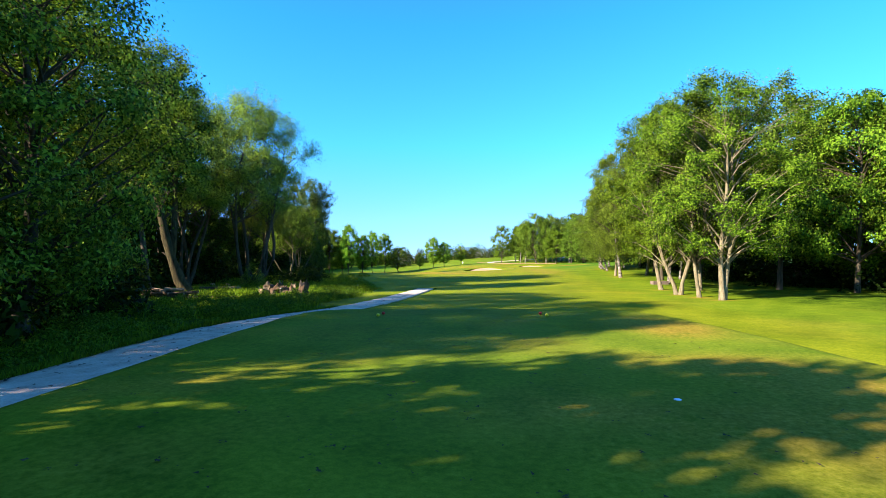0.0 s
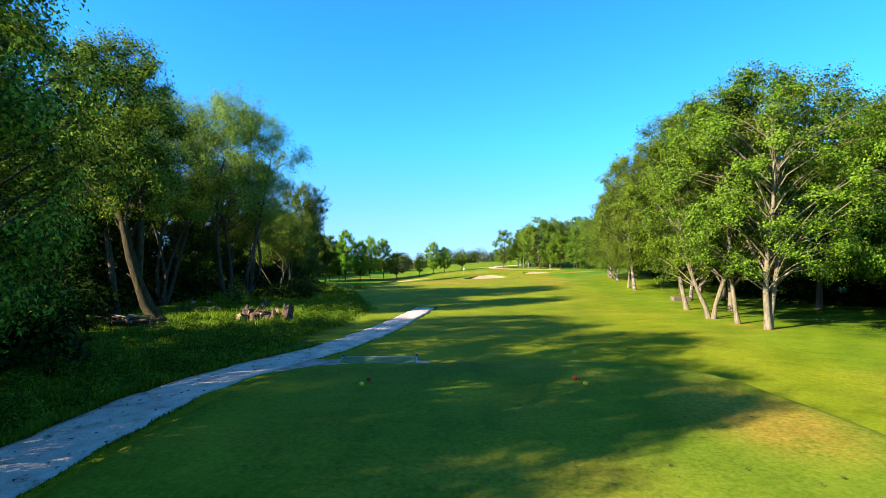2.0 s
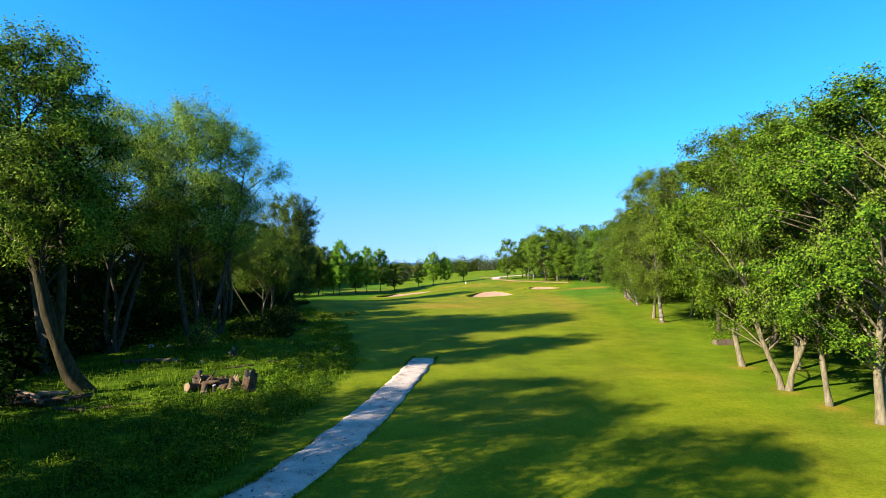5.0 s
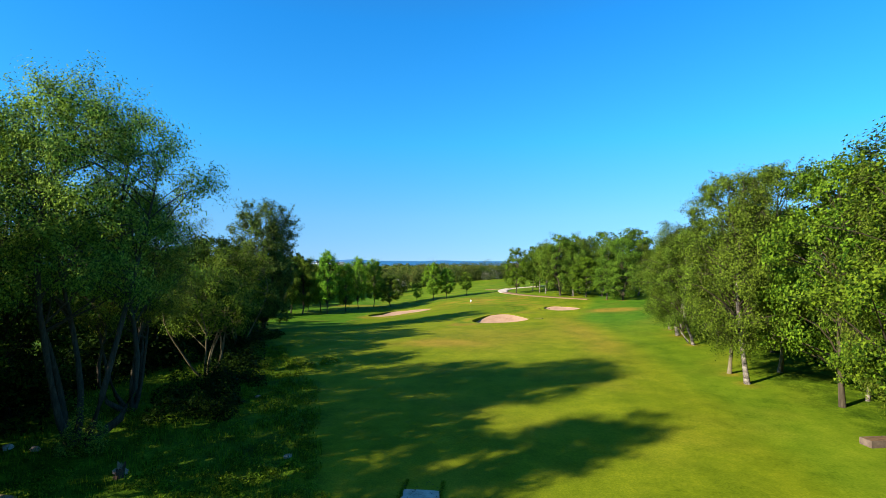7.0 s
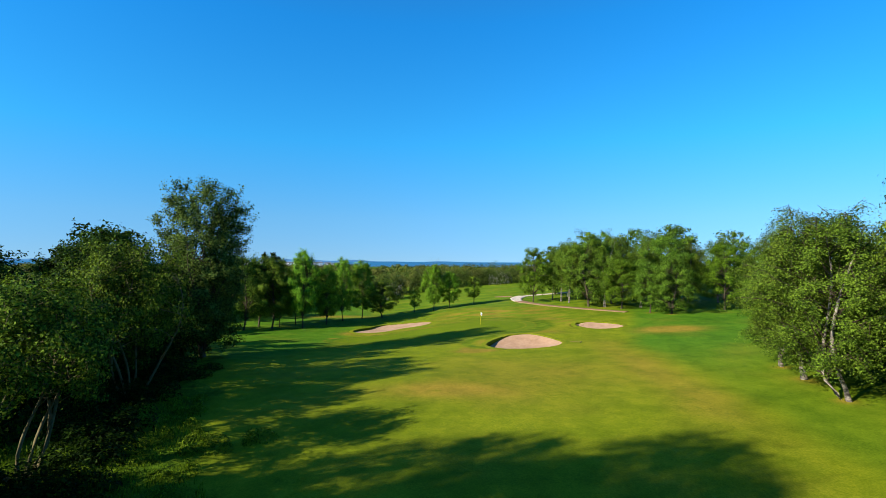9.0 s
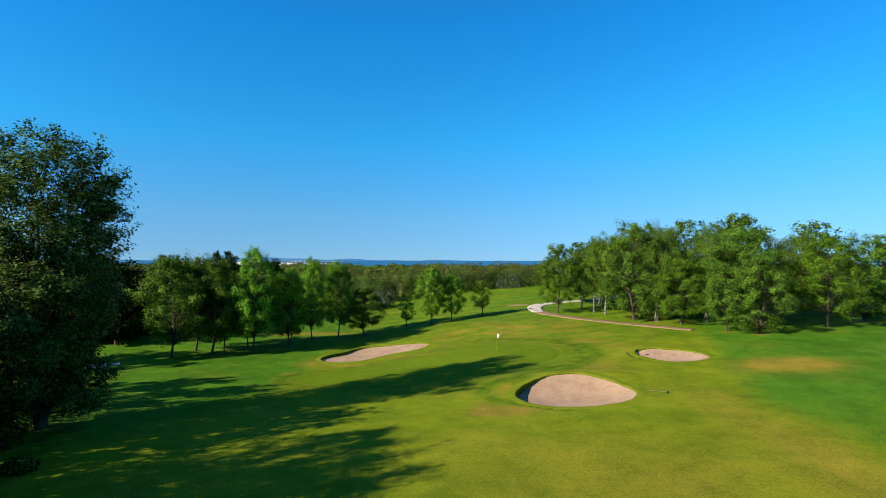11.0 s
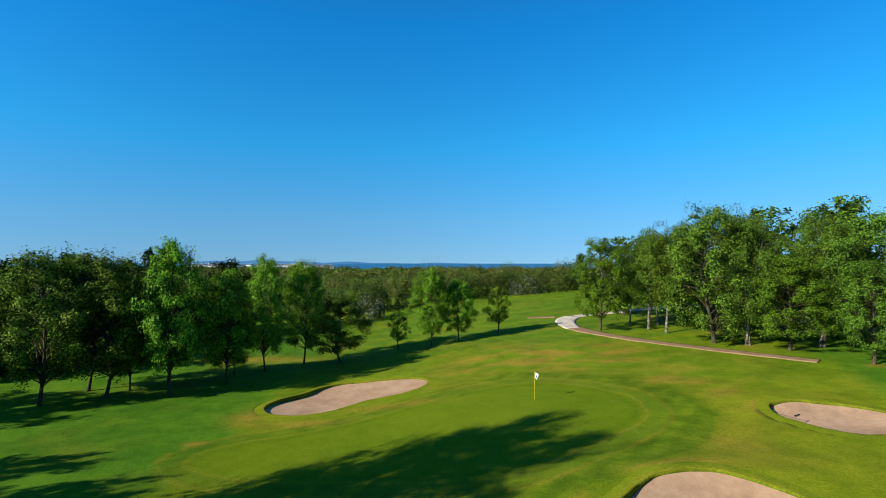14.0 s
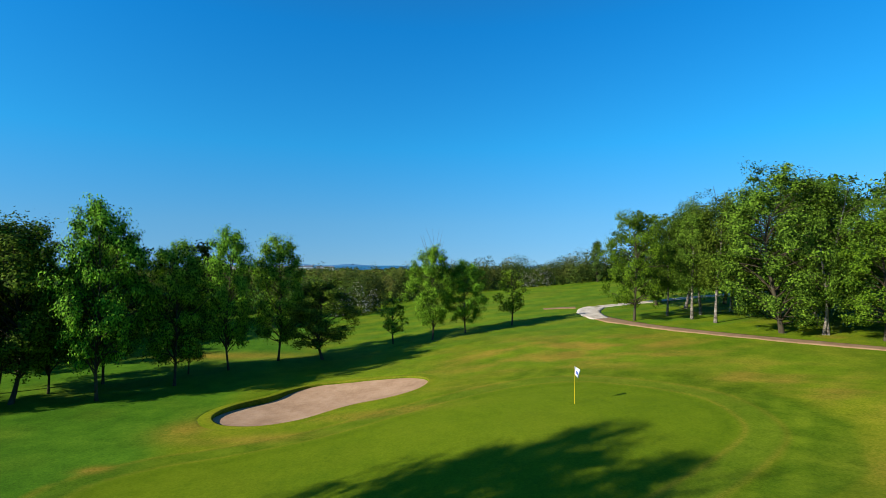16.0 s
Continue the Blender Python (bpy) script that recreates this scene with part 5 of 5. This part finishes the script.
def stump_at(x, y, h, r, seed):
    """A broken stump: flared roots, fluted bark, a split ragged rim round a rotten hollow."""
    p = np.random.default_rng(seed)
    n, m = 36, 12
    a = np.linspace(0, 2 * math.pi, n, endpoint=False)
    rag = 0.30 * np.sin(2 * a + seed) + 0.12 * np.sin(5 * a + 2 * seed) + 0.07 * np.sin(9 * a + seed) + 0.03 * p.normal(size=n)
    flute = 0.07 * np.sin(6 * a + seed) + 0.04 * np.sin(11 * a + 3 * seed)
    rows = []
    for k in range(m):
        t = k / (m - 1)
        rr = r * (1 + 0.75 * (1 - t) ** 4 * (1 + 0.5 * np.sin(4 * a + seed))) * (1 + flute * (1.2 - 0.6 * t) + 0.03 * np.sin(9 * t + 3 * a))
        rows.append(np.stack([rr * np.cos(a) + 0.18 * t * h, rr * np.sin(a) + 0.06 * h * t * t, h * t * (1 + rag * t) - 0.1 * (1 - t)], -1))
    inner = []
    for k, drop in ((0.82, 0.05), (0.6, 0.16), (0.3, 0.24)):
        c = rows[-1].mean(0)
        ring = c + (rows[-1] - c) * np.array([k, k, 0.5 * k])
        ring[:, 2] = c[2] + (rows[-1][:, 2] - c[2]) * (0.9 if k > 0.7 else 0.25) - drop * h
        inner.append(ring)

    def skin(rings, flip=False):
        q = len(rings)
        i, j = np.meshgrid(np.arange(q - 1), np.arange(n), indexing="ij")
        f = np.stack([i * n + j, i * n + (j + 1) % n, (i + 1) * n + (j + 1) % n, (i + 1) * n + j], -1).reshape(-1, 4)
        return np.concatenate(rings), f[:, ::-1] if flip else f
    holder = new("stump")
    holder.location = (x, y, gz(x, y))
    part("bark", skin(rows), STUMP_WOOD, holder, "", True)
    part("broken_top", skin([rows[-1]] + inner), CUT_WOOD, holder, "splintered grey rim", True)
    v = np.concatenate([inner[-1], inner[-1].mean(0)[None] - np.array([0, 0, 0.03])])
    part("rotten_hollow", (v, [[n, t, (t + 1) % n] for t in range(n)]), SOIL, holder, "dark rotten hollow", True)
    tagged(holder, "broken old tree stump among nettles", "stump", "stumps in the grass")


stump_at(-12.4, 44.2, 0.95, 0.42, 3)
stump_at(-13.3, 44.0, 0.75, 0.26, 5)
stump_at(-18.0, 55.6, 0.6, 0.2, 8)


def root_heap(x, y, size, seed):
    """A grubbed-up knot of roots: a thick bole with bent arms that taper to broken ends."""
    p = np.random.default_rng(seed)
    holder = new("root_heap")
    holder.location = (x, y, gz(x, y))
    for k in range(13):
        a, up = p.uniform(0, 2 * math.pi), p.uniform(-0.05, 0.75)
        reach = size * p.uniform(0.5, 1.05)
        end = np.array([math.cos(a) * reach, math.sin(a) * reach * 0.7, 0.28 * size + up * size * 0.8])
        line = curve((0.12 * p.normal() * size, 0.1 * p.normal() * size, 0.12 + 0.25 * size), end, p, 7, 0.16)
        r = size * p.uniform(0.09, 0.2)
        v, f = tubes([(line, r * np.array([1.2, 1.0, 0.95, 0.8, 0.75, 0.5, 0.34]) * (1 + 0.12 * p.normal(size=7)))], 7)
        v = v + 0.03 * r * p.normal(size=v.shape)
        part("root", (v, np.concatenate([f])), (STUMP_WOOD, BARK, STUMP_WOOD)[k % 3], holder, "", True)
    tagged(holder, "grubbed-up tangle of grey-brown roots in the grass", "roots", "root heaps")


root_heap(-15.1, 44.3, 1.15, 4)
root_heap(-13.9, 44.6, 1.0, 9)
root_heap(-13.1, 44.4, 0.7, 12)


def build_post(x, y):
    holder = new("marker_post")
    holder.location = (x, y, gz(x, y))
    part("post", disc(bmesh.new(), 0, 0, -0.2, 0.62, 0.10, 0.09, 12), BARK, holder)
    part("cap", disc(bmesh.new(), 0, 0, 0.62, 0.68, 0.10, 0.085, 12), EDGING, holder, "white painted top")
    tagged(holder, "short dark post with a white top", "post")


build_post(-13.8, 42.8)


PLANTER_WOOD = plain("planter_wood", [(0.0738, 0.0533, 0.0369), (0.1394, 0.1025, 0.0738), (0.1968, 0.1476, 0.1066)], 3, 0.9, 0.5, 0.01)


def build_planter(x, y):
    holder = new("planter")
    holder.matrix_basis = pose(x, y, gz(x, y), 0, 0, 6)
    part("front_board", box(bmesh.new(), (-0.85, -0.40, -0.1), (0.85, -0.34, 0.40)), PLANTER_WOOD, holder)
    part("back_board", box(bmesh.new(), (-0.85, 0.34, -0.1), (0.85, 0.40, 0.40)), PLANTER_WOOD, holder)
    part("end_board", box(bmesh.new(), (-0.91, -0.40, -0.1), (-0.852, 0.40, 0.40)), PLANTER_WOOD, holder)
    part("end_board", box(bmesh.new(), (0.852, -0.40, -0.1), (0.91, 0.40, 0.40)), PLANTER_WOOD, holder)
    part("soil", box(bmesh.new(), (-0.848, -0.338, -0.05), (0.848, 0.338, 0.40)), SOIL, holder)
    tagged(holder, "low grey planter box with weathered boards", "planter")


build_planter(24.7, 59.4)


def build_rake(x, y, turn, dz=0.0):
    holder = new("rake")
    holder.matrix_basis = pose(x, y, gz(x, y) + 0.05 + dz, 0, 0, turn)
    v, f = tubes([(np.array([[-0.5, 0, 0.02], [0, 0, 0.01], [0.9, 0, 0.06]]), [0.016, 0.016, 0.016])], 8)
    part("handle", (v, f), CUT_WOOD, holder, "", True)
    head = part("head", box(bmesh.new(), (0.87, -0.3, 0.04), (0.92, 0.3, 0.08)), HOLE, holder, "dark rake head")
    for k in range(9):
        part("tine", box(bmesh.new(), (0.885, -0.27 + k * 0.0675 - 0.006, -0.03), (0.905, -0.27 + k * 0.0675 + 0.006, 0.04)), HOLE, head)
    tagged(holder, "wooden bunker rake lying on the grass", "rake", "bunker rakes")


build_rake(14.7, 116.6, -30)
build_rake(18.9, 130.6, -60, 0.0)


def stone_at(x, y, r, seed):
    """A pale lump of broken stone, half sunk."""
    bm = bmesh.new()
    bmesh.ops.create_icosphere(bm, subdivisions=2, radius=r)
    for v in bm.verts:
        k = 1 + 0.45 * noise.noise(v.co / r * 1.1 + Vector((seed, 0, 0))) + 0.15 * noise.noise(v.co / r * 3 + Vector((0, seed, 0)))
        v.co = Vector((v.co.x * 1.3, v.co.y * 0.9, v.co.z * 0.75)) * k
    me = bpy.data.meshes.new("stone")
    bm.to_mesh(me)
    bm.free()
    me.materials.append(WORN_PAD)
    ob = new("stone", me)
    ob.matrix_basis = pose(x, y, gz(x, y) + 0.3 * r, 0, 0, 50 * seed)
    tagged(ob, "pale broken stone lying in rough grass", "stone", "stones in the rough")


for k, (x, y, r) in enumerate([(-18.2, 56.0, 0.30), (-10.0, 58.2, 0.20), (-27.1, 59.4, 0.28), (-25.3, 59.2, 0.25), (-16.1, 70.3, 0.18), (-11.1, 51.2, 0.16), (-19.1, 52.4, 0.2)]):
    stone_at(x, y, r, k)


def build_litter(x, y):
    bm = bmesh.new()
    bmesh.ops.create_icosphere(bm, subdivisions=2, radius=0.055)
    for v in bm.verts:
        v.co = Vector((v.co.x * 1.1, v.co.y * 0.8, max(-0.01, v.co.z * 0.35))) * (1 + 0.35 * noise.noise(v.co * 14))
    me = bpy.data.meshes.new("litter")
    bm.to_mesh(me)
    bm.free()
    me.materials.append(CLOTH)
    ob = new("litter", me)
    ob.location = (x, y, gz(x, y) + 0.02)
    tagged(ob, "crumpled white paper lying on the tee", "litter")


build_litter(3.72, 7.85)


# ---- rough grass, weeds and fallen leaves ----
def rough_line(y):
    return np.interp(y, [-30, 0, 20, 30, 47, 56, 72, 88, 110], [-10.8, -10.6, -11, -8.6, -6.6, -7.5, -11.5, -19, -27])


def build_blades(name, count, area, tall, label, seed, mat=None):
    p = np.random.default_rng(seed)
    y = area[0] + (area[1] - area[0]) * p.uniform(size=count * 3)
    x = rough_line(y) - area[2] * p.uniform(size=count * 3) ** 1.3
    path = in_path(STONE_WAY, x, y, STONE_HALF)
    keep = (path > 0.05) & (rough_line(y) - x + 1.3 * fuzzy(x, y, 2.6, 5) + 0.5 * p.normal(size=len(x)) > 0.4) & (fuzzy(x, y, 0.9, 4) + 0.6 * p.normal(size=len(x)) > -0.15)
    x, y = x[keep][:count], y[keep][:count]
    n = len(x)
    h = tall * p.uniform(0.5, 1.3, n) * (0.7 + 0.5 * np.clip(fuzzy(x, y, 1.6, 2), -0.6, 1))
    a, lean = p.uniform(0, 2 * math.pi, n), p.uniform(0.1, 0.55, n) * h
    w = 0.012 + 0.02 * p.uniform(size=n)
    z = land(x, y) - 0.04
    b = p.uniform(0, 2 * math.pi, n)
    root = np.stack([x, y, z], -1)
    side = np.stack([np.cos(a) * w, np.sin(a) * w, 0 * a], -1)
    mid = root + np.stack([0.35 * lean * np.cos(b), 0.35 * lean * np.sin(b), 0.6 * h], -1)
    tip = root + np.stack([lean * np.cos(b), lean * np.sin(b), h], -1)
    v = np.stack([root - side, root + side, mid + side * 0.7, tip, mid - side * 0.7], 1).reshape(-1, 3)
    i = np.arange(n)[:, None] * 5
    f = np.concatenate([i + np.array([[0, 1, 2, 4]])]).tolist() + (i + np.array([[4, 2, 3]])).tolist()
    tagged(new(name, mesh_of(name, v, f, mat or BLADE)), label, "grass", kind="stuff")


build_blades("rough_grass", 40000, (6, 92, 20), 0.42, "long rough meadow grass in tufts", 31)
weeds = []
for _ in range(420):
    y = q.uniform(8, 92)
    x = float(rough_line(np.array(y))) - 0.6 - 15 * q.uniform() ** 1.6
    if float(in_path(STONE_WAY, np.array(x), np.array(y), STONE_HALF)) > 0.5:
        weeds.append((x, y, q.uniform(0.35, 0.9), q.uniform(0.25, 0.75)))
thicket("weeds", weeds, 130, 0.13, BLADE, "patches of leafy nettles and weeds", 33, 0.45)
nettles = []
for _ in range(330):
    y = q.uniform(6, 46)
    x = float(rough_line(np.array(y))) - 0.5 - 8 * q.uniform() ** 1.3
    if float(in_path(STONE_WAY, np.array(x), np.array(y), STONE_HALF)) > 0.45:
        nettles.append((x, y, q.uniform(0.3, 0.75), q.uniform(0.3, 0.95)))
thicket("nettles", nettles, 170, 0.10, NETTLE_LEAF, "dark leafy nettles standing beside the path", 36, 0.45)
thicket("suckers", [(-22.4, 59.2, 1.2, 3.4), (-21.6, 58.8, 0.9, 2.2), (-22.9, 58.4, 0.8, 1.6)], 900, 0.14, WILLOW_LEAF, "grey-green willow shoots round the foot of the trunk", 37, 0.45)
thicket("weeds", [(-11.5 + 2.2 * q.normal(), 49 + 4.5 * q.normal(), q.uniform(0.4, 0.9), q.uniform(0.3, 0.65)) for k in range(70)], 150, 0.14, BLADE, "bright lush weeds in the sun beside the logs", 35, 0.45)
thicket("weeds", [(-20 + 0.9 * k + 0.3 * q.normal(), 80.5 + 0.25 * k + 0.8 * q.normal(), q.uniform(0.7, 1.2), q.uniform(0.5, 0.95)) for k in range(9)], 260, 0.15, BLADE, "bright bed of leafy weeds at the wood edge", 34, 0.45)


def build_fallen(count, seed):
    p = np.random.default_rng(seed)
    x, y = p.normal(1.5, 4.2, count), p.uniform(3, 23, count)
    ok = (np.abs(x) < 8.5) & (fuzzy(x, y, 1.5, 6) + 0.5 * p.normal(size=count) > 0.1)
    x, y = x[ok], y[ok]
    cx, cy = p.uniform(-6, 7.5, 150), p.uniform(3.5, 22, 150)
    many = p.integers(3, 9, 150)
    x = np.concatenate([x, np.repeat(cx, many) + 0.035 * p.normal(size=many.sum())])
    y = np.concatenate([y, np.repeat(cy, many) + 0.03 * p.normal(size=many.sum())])
    v, f = leaves(np.stack([x, y, land(x, y) + 0.03], -1), 0.044, p, 0.6, None, 3.0)
    v[:, 2] = np.maximum(v[:, 2], land(v[:, 0], v[:, 1]) + 0.012)
    tagged(new("fallen_leaves", mesh_of("fallen_leaves", v, f, TWIG)), "dark dead leaves scattered on the tee", "leaves", kind="stuff")


build_fallen(900, 41)


def build_path_edge(count, seed):
    """Tufts leaning over both edges of the stone path and dead leaves on it."""
    p = np.random.default_rng(seed)
    pts, half = np.array(STONE_WAY), np.array(STONE_HALF)
    t = p.uniform(0, len(pts) - 1.001, count)
    k = t.astype(int)
    u = (t - k)[:, None]
    at = pts[k] * (1 - u) + pts[k + 1] * u
    way = pts[k + 1] - pts[k]
    way /= np.linalg.norm(way, axis=1)[:, None]
    hw = half[k] * (1 - u[:, 0]) + half[k + 1] * u[:, 0]
    side = np.where(p.uniform(size=count) < 0.6, 1.0, -1.0)
    xy = at + np.stack([-way[:, 1], way[:, 0]], -1) * (side * (hw + np.abs(p.normal(0, 0.16, count)) - 0.08))[:, None]
    n = count
    h = np.where((side > 0) & (at[:, 1] < 32), 0.26, 0.06) * p.uniform(0.5, 1.3, n)
    b, w = p.uniform(0, 2 * math.pi, n), 0.012 + 0.014 * p.uniform(size=n)
    root = np.stack([xy[:, 0], xy[:, 1], land(xy[:, 0], xy[:, 1]) - 0.02], -1)
    s = np.stack([np.cos(b) * w, np.sin(b) * w, 0 * b], -1)
    tip = root + np.stack([0.5 * h * np.sin(b), -0.5 * h * np.cos(b), h], -1)
    v = np.stack([root - s, root + s, tip], 1).reshape(-1, 3)
    tagged(new("path_edge_grass", mesh_of("path_edge_grass", v, np.arange(n * 3).reshape(-1, 3), BLADE)), "grass tufts creeping over the path edge", "grass", kind="stuff")
    m = 420
    xy = at[:m] + np.stack([-way[:m, 1], way[:m, 0]], -1) * (p.uniform(-1, 1, m) * hw[:m])[:, None]
    v, f = leaves(np.stack([xy[:, 0], xy[:, 1], land(xy[:, 0], xy[:, 1]) + 0.105], -1), 0.11, p, 0.6, None, 3.0)
    tagged(new("fallen_leaves", mesh_of("fallen_leaves", v, f, TWIG)), "dead leaves and twigs on the stone path", "leaves", kind="stuff")


build_path_edge(14000, 43)
